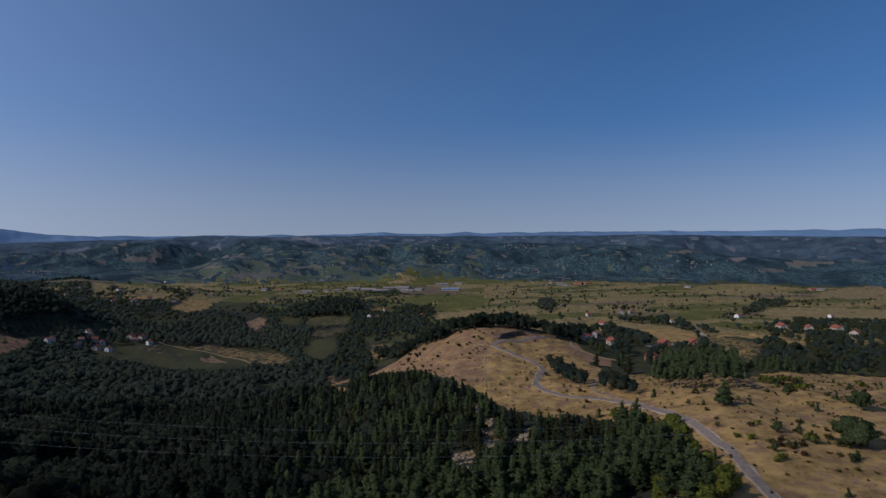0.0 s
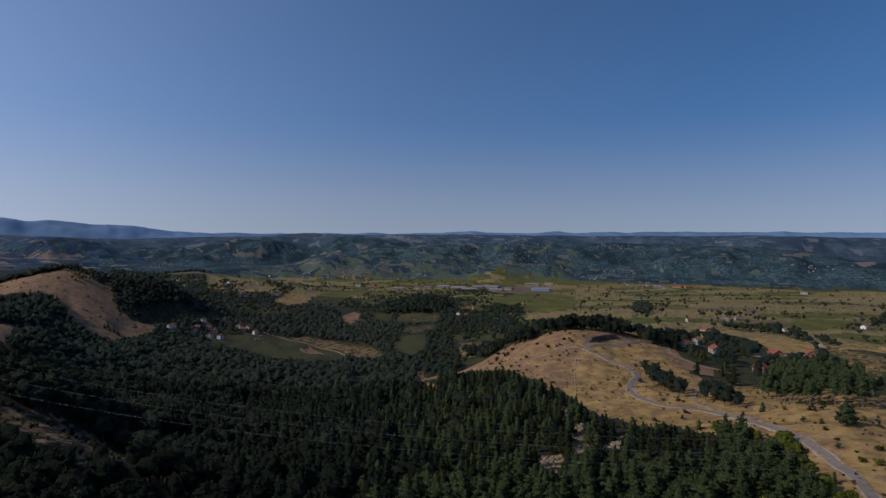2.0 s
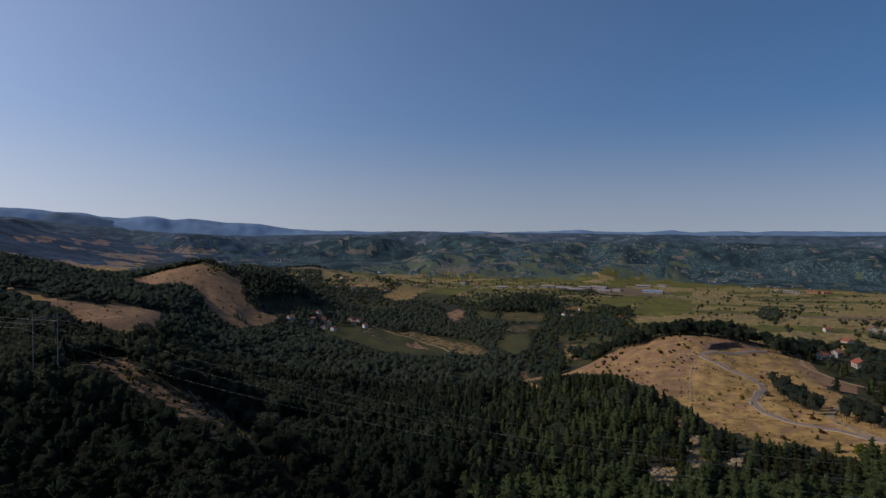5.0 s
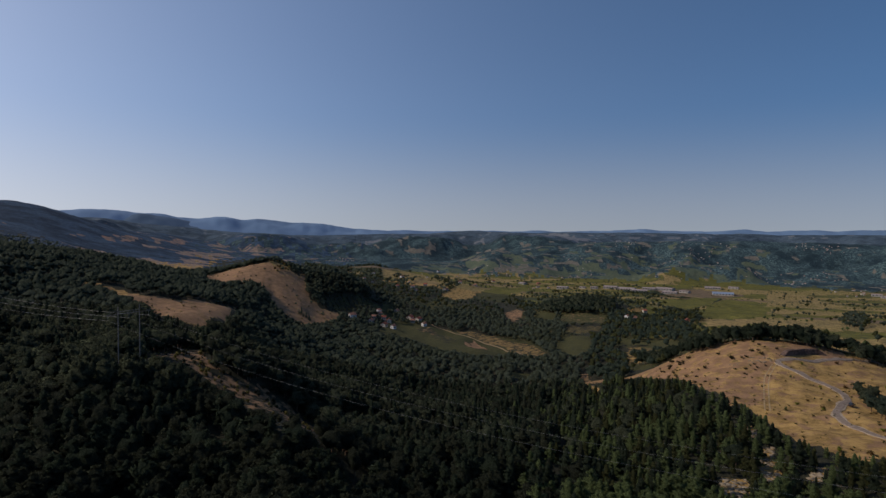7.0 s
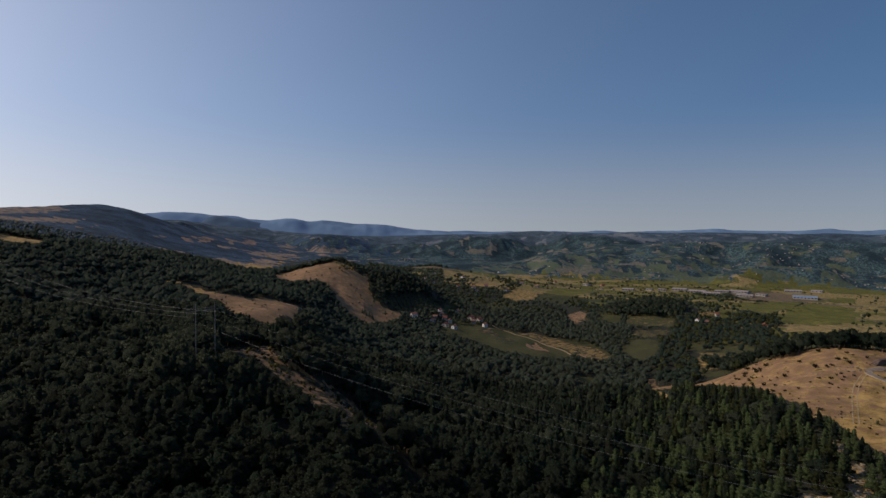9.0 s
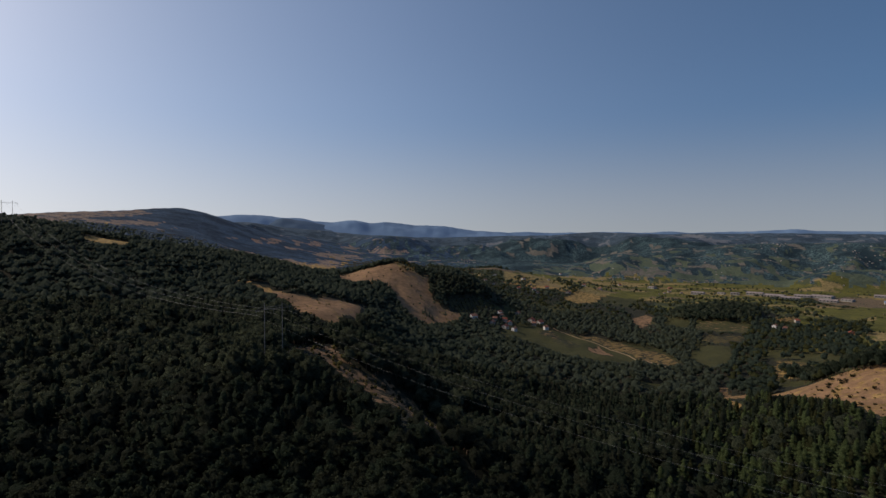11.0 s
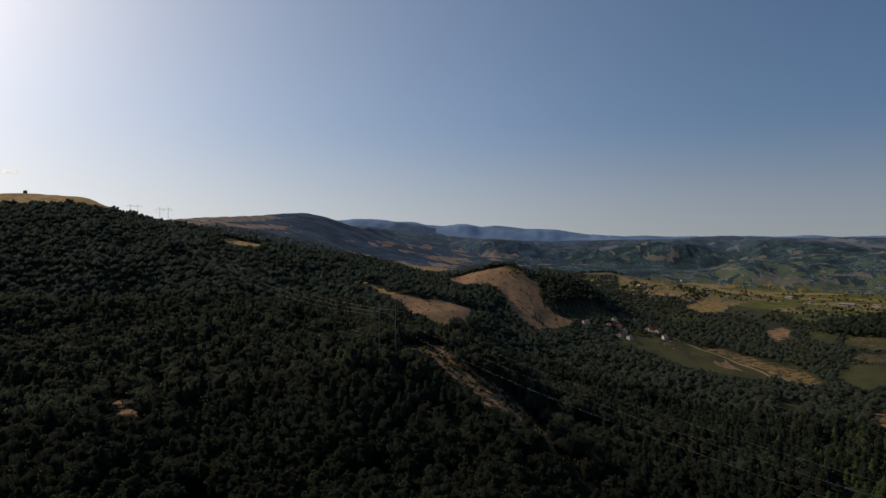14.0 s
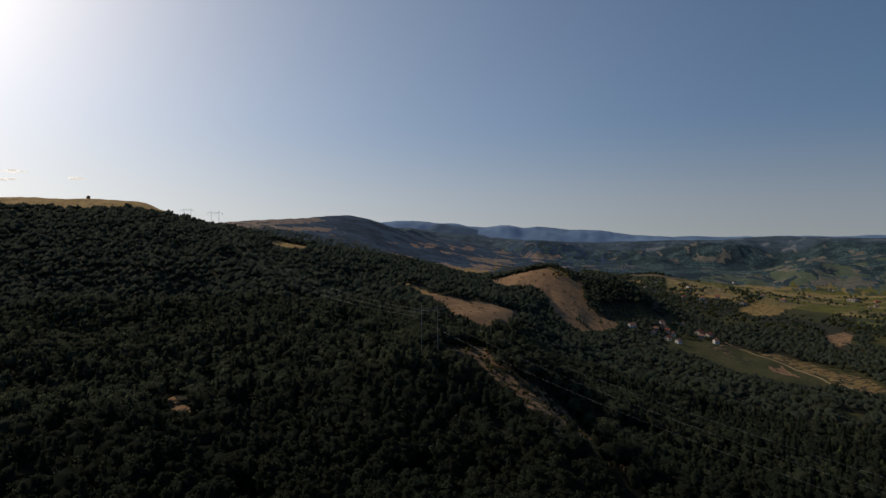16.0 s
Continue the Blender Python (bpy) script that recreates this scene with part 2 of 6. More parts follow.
def section(bearing, *pairs):
    """Ground below the camera along one bearing (degrees to the left of +y): assumed distance, drop fitted to the view,
    in metres.
    """
    SECTIONS[bearing] = pairs


section(-110, (60, 60), (200, 75), (600, 110), (1800, 160), (3000, 120), (4800, 0))
section(-60, (60, 56), (150, 60), (260, 64), (600, 98), (1800, 165), (2400, 150), (3300, 88), (4300, -8), (4800, -8))
section(-40, (60, 56), (150, 60), (220, 60), (280, 64), (400, 85), (600, 98), (900, 118), (1300, 145), (1800, 165), (2400, 150), (3300, 88), (4300, -10), (4800, -10))
section(-27, (60, 54), (120, 57), (155, 61), (215, 60), (270, 63), (330, 77), (480, 88), (750, 108), (1300, 143), (1800, 167), (2400, 148), (3300, 84), (4300, -12), (4800, -12))
section(-15, (60, 62), (140, 72), (190, 73), (260, 74), (330, 77), (420, 80), (600, 98), (1000, 124), (1800, 169), (2400, 140), (3300, 76), (4300, -10), (4800, -10))
section(-8, (60, 64), (140, 73), (200, 77), (285, 77), (360, 70), (400, 64), (470, 80), (600, 100), (1000, 126), (1800, 170), (2300, 150), (3200, 76), (4300, -12), (4800, -12))
section(-4, (60, 65), (140, 73), (205, 79), (300, 77), (360, 70), (400, 63), (440, 68), (500, 88), (600, 100), (1000, 127), (1800, 170), (2300, 150), (3200, 74), (4300, -11), (4800, -11))
section(0, (60, 66), (140, 73), (210, 80), (310, 78), (360, 73), (405, 70), (480, 90), (600, 101), (1000, 128), (1800, 170), (2300, 150), (3200, 72), (4300, -10), (4800, -10))
section(10, (60, 68), (150, 79), (220, 89), (330, 100), (480, 118), (600, 117), (850, 122), (960, 115), (1150, 138), (1700, 165), (2200, 150), (3200, 64), (4300, -14), (4800, -14))
section(20, (60, 68), (150, 80), (220, 90), (380, 116), (500, 123), (620, 132), (900, 133), (1300, 146), (1800, 166), (2300, 148), (3200, 56), (4300, -16), (4800, -16))
section(30, (60, 70), (160, 83), (350, 107), (520, 117), (680, 126), (900, 122), (1300, 117), (1550, 104), (1750, 146), (1900, 155), (2600, 122), (3400, 40), (4300, -14), (4800, -14))
section(37, (60, 66), (140, 74), (260, 90), (450, 108), (640, 116), (760, 96), (850, 62), (1000, 92), (1300, 104), (1550, 97), (1750, 128), (2200, 128), (3200, 56), (4300, -10), (4800, -10))
section(41, (60, 64), (130, 71), (170, 66), (260, 83), (450, 103), (640, 102), (700, 84), (800, 56), (950, 85), (1500, 105), (2200, 100), (3200, 50), (4300, -14), (4800, -14))
section(45, (60, 62), (160, 68), (270, 64), (400, 84), (560, 92), (640, 78), (700, 62), (790, 34), (950, 70), (1500, 92), (2400, 80), (3200, 40), (4300, -16), (4800, -16))
section(48, (60, 61), (140, 69), (230, 62), (320, 64), (430, 68), (500, 66), (580, 64), (680, 62), (760, 52), (850, 56), (1000, 66), (1500, 86), (2400, 72), (3400, 20), (4300, -22), (4800, -22))
section(50, (60, 60), (135, 70), (220, 61), (320, 62), (430, 62), (480, 57), (560, 58), (720, 60), (1000, 66), (1500, 82), (2500, 66), (3400, 10), (4300, -24), (4800, -24))
section(60, (60, 58), (130, 68), (225, 54), (300, 54), (420, 50), (650, 31), (760, 25), (1000, 44), (1500, 45), (2100, -48), (2600, -20), (4300, -30), (4800, -30))
section(63, (60, 58), (130, 68), (230, 55), (300, 54), (420, 49), (650, 23), (780, 21), (1100, 30), (1600, -2), (2050, -93), (2600, -30), (4300, -30), (4800, -30))
section(65, (60, 58), (130, 68), (235, 56), (420, 48), (655, 18), (790, 18), (1150, 24), (1650, -20), (2050, -115), (2500, -60), (4300, -40), (4800, -40))
section(66, (60, 58), (130, 68), (240, 56), (420, 48), (660, 16), (800, 17), (1200, 20), (1700, -32), (2050, -110), (2500, -60), (4300, -40), (4800, -40))
section(70, (60, 58), (130, 69), (190, 64), (260, 57), (420, 43), (640, 7), (720, 6), (1000, 10), (1500, -30), (1950, -82), (2400, -70), (4300, -40), (4800, -40))
section(74, (60, 58), (135, 70), (200, 65), (280, 59), (425, 43), (640, -3), (730, -6), (900, 0), (1300, -25), (1900, -72), (2400, -60), (4300, -40), (4800, -40))
section(77, (60, 58), (135, 70), (200, 66), (280, 60), (425, 43), (650, -13), (730, -17), (900, -12), (1300, -20), (1900, -64), (2400, -60), (4800, -40))
section(80, (60, 58), (140, 71), (210, 67), (290, 61), (430, 44), (700, -14), (800, -19), (900, -15), (1200, -20), (2400, -60), (4800, -40))
section(82, (60, 58), (142, 71), (212, 67), (295, 61), (432, 44), (700, -23), (800, -35), (900, -46), (1200, -35), (2400, -60), (4800, -40))
section(84, (60, 58), (145, 71), (215, 66), (300, 61), (435, 43), (700, -30), (800, -47), (900, -62), (1200, -45), (2400, -60), (4800, -40))
section(90, (60, 58), (150, 71), (220, 65), (310, 60), (440, 43), (720, -30), (820, -45), (900, -61), (1200, -50), (2400, -60), (4800, -40))
section(105, (60, 56), (150, 62), (310, 52), (440, 36), (720, -32), (900, -55), (1200, -50), (2400, -60), (4800, -40))
section(170, (60, 56), (200, 60), (600, 30), (1200, 0), (4800, -20))

R_IN, R_OUT, RINGS = 12.0, 4850.0, 340
VIEW_R, VIEW_L = -48.0, 104.0
bearings = np.concatenate([np.arange(VIEW_R, VIEW_L, 0.3), np.arange(VIEW_L, 360 + VIEW_R, 2.0)])
rings = np.exp(np.linspace(np.log(R_IN), np.log(R_OUT), RINGS))


def waves(x, y, size, seed, octaves=4):
    """Smooth uneven field of about -1 to 1, with bumps of the given size in metres."""
    rng, out, amp = np.random.RandomState(seed), 0 * x, 1.0
    for _ in range(octaves):
        for _ in range(5):
            a, p = rng.uniform(0, 6.283, 2)
            k = 6.283 / size * rng.uniform(0.7, 1.3)
            out = out + amp * 0.36 * np.sin(k * (x * np.cos(a) + y * np.sin(a)) + p + 0.8 * np.sin(k * 0.6 * (y * np.cos(a) - x * np.sin(a)) + 2 * p))
        amp, size = amp * 0.5, size * 0.47
    return out


# far hills: distance, width of the near slope and of the back, roughness, seed; crest altitude in degrees along the bearing
FAR_HILLS = [
    (4300, 900, 500, 0.03, 101, [(-50, -0.35), (-39, -0.27), (-29.4, -0.14), (-25, 0.0), (-20, 0.11), (-14.7, 0.05), (-6.7, 0.07), (1.6, 0.16), (8.7, 0.24), (13.3, 0.24), (16.6, 0.21), (19.9, 0.15), (24, 0.0), (30, -0.5)]),
    (3600, 1300, 600, 0.03, 103, [(8, -1.0), (9.9, -0.61), (13.3, -0.28), (16.6, 0.04), (19.3, 0.18), (21.9, 0.31), (24.5, 0.39), (25.9, 0.24), (27.8, 0.04), (31.5, 0.02), (35.6, -0.08), (39.4, -0.2), (42.8, -0.13), (48.6, 0.17), (52.7, 0.59), (56.9, 0.96), (59.25, 1.43), (60.4, 1.31), (65, 1.4)]),
    (3000, 950, 450, 0.04, 107, [(-33, -3.4), (-29.4, -2.32), (-27.1, -1.82), (-24.2, -1.34), (-21.2, -1.01), (-18, -0.89), (-14.7, -0.81), (-9.6, -0.66), (-3.7, -0.56), (1.6, -0.57), (6.4, -0.64), (9.9, -0.67), (13.3, -0.92), (17.7, -1.25), (21, -1.9), (26, -3.0)]),
    (2650, 650, 500, 0.06, 109, [(-52, -2.5), (-39, -2.35), (-36.5, -2.26), (-32.4, -2.23), (-30.3, -2.05), (-27.5, -2.13), (-24.7, -2.48), (-21, -3.4)]),
    (2450, 480, 420, 0.05, 113, [(13.5, -3.9), (16.7, -2.7), (18.8, -1.97), (20.9, -1.59), (23, -1.98), (25.5, -2.9), (28.5, -3.7)]),
    (2250, 230, 260, 0.05, 127, [(-5.5, -4.4), (-3.5, -3.6), (-2, -2.95), (1, -2.75), (3.5, -2.9), (5.2, -3.2), (6.5, -3.9), (8.5, -4.4)]),
]


def make_heights():
    keys = sorted(SECTIONS)
    table = np.array([np.interp(np.log(rings), np.log([d for d, _ in SECTIONS[k]]), [v for _, v in SECTIONS[k]]) for k in keys])
    wide = np.concatenate([[k - 360 for k in keys], keys, [k + 360 for k in keys]])
    table = np.concatenate([table, table, table])
    drop = np.stack([np.interp(bearings, wide, table[:, j]) for j in range(RINGS)], 1)
    kern = np.exp(-0.5 * (np.arange(-6, 7) / 2.6) ** 2)
    kern /= kern.sum()
    pad = np.pad(drop, ((0, 0), (6, 6)), mode="edge")
    drop = sum(kern[n] * pad[:, n:n + RINGS] for n in range(13))
    fine = (bearings < VIEW_L).sum()
    kern = np.exp(-0.5 * (np.arange(-12, 13) / 6.0) ** 2)
    kern /= kern.sum()
    pad = np.pad(drop[:fine], ((12, 12), (0, 0)), mode="edge")
    drop[:fine] = sum(kern[n] * pad[n:n + fine] for n in range(25))
    a, r = np.radians(bearings)[:, None], rings[None]
    x, y = -np.sin(a) * r, np.cos(a) * r
    b = bearings[:, None] + 0 * r
    drop = drop + 1.2 * waves(x, y, 60, 3, 3) * np.clip(r / 300, 0.2, 1)
    # gullies and shoulders of the wooded slope
    slope = np.clip((b - 13) / 8, 0, 1) * np.clip((104 - b) / 6, 0, 1) * np.clip((r - 80) / 80, 0, 1) * np.clip((640 - r) / 200, 0, 1)
    drop = drop + slope * (3.4 * waves(x, y, 120, 23, 2) + 2.5 * waves(x, y, 230, 25, 1))
    # beyond the valley the plain runs on, and the far hills stand up from it, crest behind crest
    beyond = np.clip((r - 1850) / 250, 0, 1) * np.clip((54 - b) / 10, 0, 1)
    plain_z = 4 + 0.012 * (r - 1850) + np.clip((b - 20) / 25, 0, 1) * 60 + 7 * waves(x, y, 420, 5, 3)
    z = (1 - beyond) * (EYE_Z - drop) + beyond * plain_z
    z = z + 15 * np.exp(-((b - 34.3) / 3.4) ** 2 - ((r - 1530) / 120) ** 2)
    z = z + 11 * np.exp(-(((x + 205) / 62) ** 2 + ((y - 925) / 70) ** 2))
    z = z + 8 * np.exp(-(((x + 562) / 42) ** 2 + ((y - 568) / 42) ** 2))
    z = z + 10 * np.exp(-(((x + 522) / 46) ** 2 + ((y - 648) / 46) ** 2))
    z = z + 11 * np.exp(-(((x + 472) / 40) ** 2 + ((y - 640) / 46) ** 2))
    for at, front, behind, rough, seed, pairs in FAR_HILLS:
        crest = np.interp(bearings, [p[0] for p in pairs], [p[1] for p in pairs])
        kern = np.exp(-0.5 * (np.arange(-6, 7) / 2.4) ** 2)
        crest = np.convolve(np.pad(crest, 6, mode="edge"), kern / kern.sum(), "valid")[:, None]
        ends = np.clip(np.minimum(b - pairs[0][0], pairs[-1][0] - b) / 2.5, 0, 1)
        far_off = at * (1 + 0.05 * waves(b, 0 * b, 14, seed + 7, 2))
        top = EYE_Z + np.tan(np.radians(crest + rough * waves(b, 0 * b, 3.0, seed, 4))) * far_off
        spur = 1 + 0.16 * waves(x, y, 900, seed + 3, 3)
        u = np.where(r < far_off, (far_off - r) / (front * np.clip(spur, 0.7, 1.3)), (r - far_off) / behind)
        rise = 0.5 + 0.5 * np.cos(np.pi * np.clip(u, 0, 1))
        fold = waves(x, y, 640, seed + 5, 4)
        rise = rise + rise * (1 - rise) * (0.5 * fold + 0.35 * (0.55 - np.abs(waves(x, y, 260, seed + 9, 4))))
        hill = 6 + (top - 6) * np.minimum(rise, 1) * ends
        z = np.maximum(z, np.where(ends > 0, hill, -50))
    return z


HEIGHTS = make_heights()


def ground_z(x, y):
    x, y = np.asarray(x, float), np.asarray(y, float)
    r = np.clip(np.hypot(x, y), R_IN, R_OUT * 0.9999)
    b = (np.degrees(np.arctan2(-x, y)) - VIEW_R) % 360 + VIEW_R
    i = np.clip(np.searchsorted(bearings, b, "right") - 1, 0, len(bearings) - 1)
    nxt = (i + 1) % len(bearings)
    step = np.where(nxt == 0, 360 + VIEW_R - bearings[-1], bearings[nxt] - bearings[i])
    u = np.clip((b - bearings[i]) / step, 0, 1)
    s = np.log(r / R_IN) / np.log(R_OUT / R_IN) * (RINGS - 1)
    j = np.clip(s.astype(int), 0, RINGS - 2)
    v = s - j
    return (1 - u) * ((1 - v) * HEIGHTS[i, j] + v * HEIGHTS[i, j + 1]) + u * ((1 - v) * HEIGHTS[nxt, j] + v * HEIGHTS[nxt, j + 1])


def inside(x, y, ring):
    """Which of the points lie inside a closed outline on the plan."""
    hit, n = np.zeros(np.shape(x), bool), len(ring)
    for k in range(n):
        (x0, y0), (x1, y1) = ring[k], ring[(k + 1) % n]
        if y0 != y1:
            hit ^= ((y0 > y) != (y1 > y)) & (x < (x1 - x0) * (y - y0) / (y1 - y0) + x0)
    return hit

# ---- plan of the open land, outlines cast from the camera's view onto the ground (metres, x to the right and y ahead of the first view) ----
DRY = {}
DRY["dry_ridge"] = [(-63, 415), (-40, 418), (-5, 420), (28, 393), (57, 416), (69, 397), (95, 409), (87, 354), (85, 318), (97, 278), (116, 274), (203, 313), (262, 328), (302, 291), (111, 106), (59, 103), (60, 116), (64, 134), (72, 171), (70, 189), (66, 206), (51, 226), (39, 226), (27, 243), (19, 268), (0, 302), (-19, 342), (-36, 364)]
DRY["knoll_meadow"] = [(-63, 415), (-40, 418), (-5, 420), (28, 393), (57, 416), (29, 351), (22, 297), (8, 278), (0, 302), (-19, 342), (-36, 364)]
DRY["dry_bank"] = [(71, 198), (78, 185), (71, 136), (61, 103), (50, 104), (55, 131), (63, 167), (66, 182)]
DRY["field_road"] = [(191, 629), (239, 646), (247, 533), (214, 467), (178, 434), (199, 537)]
DRY["rock_a"] = [(1, 182), (3, 197), (10, 198), (11, 188), (7, 179)]
DRY["rock_b"] = [(13, 213), (16, 232), (20, 232), (20, 207), (16, 199)]
DRY["rock_e"] = [(27, 204), (30, 214), (33, 213), (31, 203)]
DRY["rock_f"] = [(11, 236), (13, 258), (16, 258), (14, 236)]
DRY["rock_c"] = [(36, 158), (38, 157), (35, 147), (34, 148)]
DRY["rock_d"] = [(-94, 429), (-68, 378), (-61, 330), (-81, 378)]

GREEN = {}
GREEN["field_east"] = [(251, 531), (258, 482), (245, 417), (198, 356), (207, 403)]

EARTH = {}
EARTH["earth_cut"] = [(72, 212), (73, 197), (67, 175), (62, 186)]
EARTH["earth_lane"] = [(87, 388), (93, 354), (106, 343), (96, 318), (82, 327), (80, 355)]

GROVES = {}
GROVES["grove"] = [(102, 268), (136, 339), (164, 354), (189, 353), (131, 235), (114, 212), (91, 238)]
GROVES["grove_b"] = [(51, 324), (68, 314), (70, 285), (90, 266), (82, 234), (65, 253), (59, 290), (49, 298)]
GROVES["grove_c"] = [(118, 389), (153, 412), (147, 372), (124, 318), (104, 298), (111, 359)]

# fields, glades and strips: dry grass, green, bare earth, outline
FIELDS = {}
FIELDS["valley_bright"] = (0.2, 1, 0, [(-19, 878), (-16, 1166), (19, 1504), (86, 1445), (90, 1173), (48, 922), (11, 876)])
FIELDS["valley_meadow"] = (0.1, 0.75, 0, [(-88, 1163), (-93, 1347), (-44, 1490), (14, 1544), (-23, 1194), (-51, 1012)])
FIELDS["straw_strip"] = (1, 0, 0, [(-14, 739), (-11, 809), (49, 908), (55, 861), (21, 772)])
FIELDS["straw_plain"] = (1, 0.1, 0.1, [(478, 841), (595, 991), (726, 1055), (840, 1036), (675, 832), (578, 815), (519, 816)])
FIELDS["pink_plain"] = (0.9, 0, 0.45, [(972, 1456), (1194, 1615), (1309, 1617), (1109, 1368), (976, 1320)])
FIELDS["hedged_meadow"] = (0.2, 0.9, 0, [(347, 821), (416, 905), (466, 893), (343, 715), (317, 722)])
FIELDS["foot_green_a"] = (0.1, 1, 0, [(-365, 1928), (-388, 2119), (-306, 2211), (-204, 1998), (-226, 1921), (-290, 1883)])
FIELDS["foot_green_b"] = (0.2, 0.9, 0, [(-426, 2177), (-405, 2214), (-360, 2222), (-338, 2199), (-391, 2171)])
FIELDS["foot_strip"] = (0.6, 0.7, 0, [(-134, 1946), (-132, 1987), (5, 2080), (135, 2094), (271, 1973), (222, 1904), (24, 1911)])
FIELDS["foot_tan"] = (1, 0, 0.3, [(-191, 2017), (-175, 2037), (-138, 2016), (-100, 2006), (-136, 1981)])
FIELDS["foot_field_c"] = (0.5, 0.8, 0, [(-582, 2088), (-547, 2163), (-465, 2149), (-478, 2107), (-549, 2084)])
FIELDS["slope_field_a"] = (1, 0, 0.2, [(-1755, 2431), (-1896, 2726), (-1848, 2783), (-1773, 2695), (-1839, 2684), (-1735, 2435)])
FIELDS["slope_field_b"] = (0.9, 0.2, 0, [(-1535, 2484), (-1493, 2570), (-1382, 2710), (-1379, 2623), (-1494, 2489)])
FIELDS["slope_field_c"] = (0.6, 0, 0.2, [(-996, 2184), (-960, 2216), (-863, 2137), (-898, 2115)])
FIELDS["slope_field_f"] = (0.6, 0.1, 0.1, [(-1233, 2850), (-1056, 2759), (-802, 2255), (-856, 2176)])
FIELDS["slope_field_g"] = (0.5, 0.3, 0.2, [(-839, 2103), (-794, 2192), (-763, 2182), (-792, 2079)])
FIELDS["slope_field_d"] = (0.8, 0.4, 0, [(-782, 1908), (-767, 2000), (-703, 2125), (-630, 2100), (-636, 1981), (-715, 1915)])
FIELDS["slope_field_e"] = (0.8, 0, 0, [(-1843, 2243), (-1830, 2341), (-1757, 2322), (-1799, 2246)])
FIELDS["works_yard"] = (0.5, 0, 0.7, [(-168, 1727), (-63, 1834), (3, 1766), (73, 1699), (-3, 1508), (-102, 1514)])
FIELDS["slope_glade"] = (1, 0, 0, [(-1670, 2748), (-1674, 2813), (-1599, 2715), (-1610, 2687)])
FIELDS["plateau_a"] = (1, 0, 0.2, [(-843, 3253), (-965, 4084), (-726, 3574), (-698, 3317), (-771, 3230)])
FIELDS["plateau_b"] = (1, 0, 0, [(-979, 3143), (-1191, 4286), (-1034, 4156), (-892, 3209)])
FIELDS["plateau_c"] = (0.8, 0, 0, [(-611, 3993), (-450, 4038), (-365, 4023), (-521, 3935)])
FIELDS["quarry_hill"] = (0.9, 0, 0.8, [(1174, 2250), (1257, 2282), (1235, 2217), (1112, 2065), (1124, 2137)])
FIELDS["hill_farms_a"] = (1, 0, 0.2, [(1362, 2185), (1448, 2212), (1523, 2114), (1488, 2102), (1413, 2126), (1333, 2090)])
FIELDS["hill_farms_b"] = (0.9, 0.2, 0, [(1098, 1921), (1179, 2012), (1277, 2041), (1174, 1921)])
FIELDS["hill_farms_c"] = (0.9, 0, 0, [(2077, 2830), (2168, 2814), (1557, 1995), (1547, 2078)])
FIELDS["hill_farms_d"] = (0.9, 0.1, 0, [(1037, 2543), (1209, 2630), (1283, 2671), (1114, 2510)])
FIELDS["rust_a"] = (0.9, 0, 0.6, [(-1499, 895), (-1605, 1047), (-1590, 1090), (-1466, 967), (-1434, 885)])
FIELDS["rust_b"] = (0.9, 0, 0.6, [(-1676, 1170), (-2396, 1817), (-2267, 1786), (-2051, 1595), (-1554, 1113)])
FIELDS["upland_strip_a"] = (1, 0, 0.2, [(-1097, 703), (-1237, 863), (-1109, 796), (-1142, 911), (-1080, 914), (-810, 644), (-756, 539), (-921, 637)])
FIELDS["upland_strip_b"] = (1, 0.1, 0, [(-1353, 1013), (-1765, 1439), (-1813, 1606), (-1589, 1437), (-1323, 1092)])
FIELDS["upland_strip_c"] = (1, 0, 0.2, [(-2181, 1800), (-2426, 2097), (-2255, 2015), (-2129, 1886)])
FIELDS["upland_strip_d"] = (0.9, 0.1, 0, [(-2154, 1972), (-1985, 1979), (-1921, 2075), (-1872, 1867), (-2000, 1858)])
FIELDS["upland_strip_e"] = (0.9, 0.1, 0, [(-1436, 776), (-1486, 847), (-1450, 830), (-1417, 781)])
FIELDS["bald_top"] = (1, 0, 0.1, [(-1759, 521), (-1794, 625), (-1821, 716), (-1688, 691), (-1550, 540), (-1432, 381), (-1395, 317), (-1620, 345), (-1642, 421)])
FIELDS["bald_strip"] = (1, 0, 0, [(-1376, 421), (-1539, 598), (-1541, 670), (-1442, 600), (-1316, 447)])
FIELDS["bald_glade"] = (1, 0, 0, [(-1346, 557), (-1478, 671), (-1373, 613), (-1322, 559)])
FIELDS["crest_glade"] = (1, 0, 0.1, [(-609, 185), (-670, 219), (-634, 238), (-590, 215), (-581, 191)])
FIELDS["village_ridge"] = (0.4, 0, 0.85, [(-907, 1205), (-872, 1263), (-809, 1273), (-765, 1300), (-766, 1362), (-786, 1256), (-841, 1200)])
FIELDS["village_brown"] = (0.9, 0, 0.4, [(-675, 1173), (-688, 1260), (-611, 1212), (-598, 1107), (-624, 1093)])
FIELDS["village_ridge_b"] = (0.9, 0.1, 0.1, [(-919, 1773), (-916, 1854), (-836, 1872), (-773, 1841), (-823, 1769)])
FIELDS["stubble_a"] = (0.75, 0.4, 0.1, [(-501, 983), (-534, 1087), (-568, 1229), (-556, 1305), (-504, 1202), (-450, 1021), (-453, 947)])
FIELDS["strip_green"] = (0.1, 0.9, 0, [(-459, 1094), (-494, 1194), (-500, 1301), (-457, 1283), (-423, 1165), (-431, 1087)])
FIELDS["stubble_b"] = (0.35, 0.35, 0.55, [(-308, 831), (-326, 905), (-316, 926), (-284, 864), (-268, 802), (-271, 767)])
FIELDS["glade_green"] = (0.2, 0.9, 0, [(-251, 805), (-259, 855), (-223, 839), (-216, 792)])
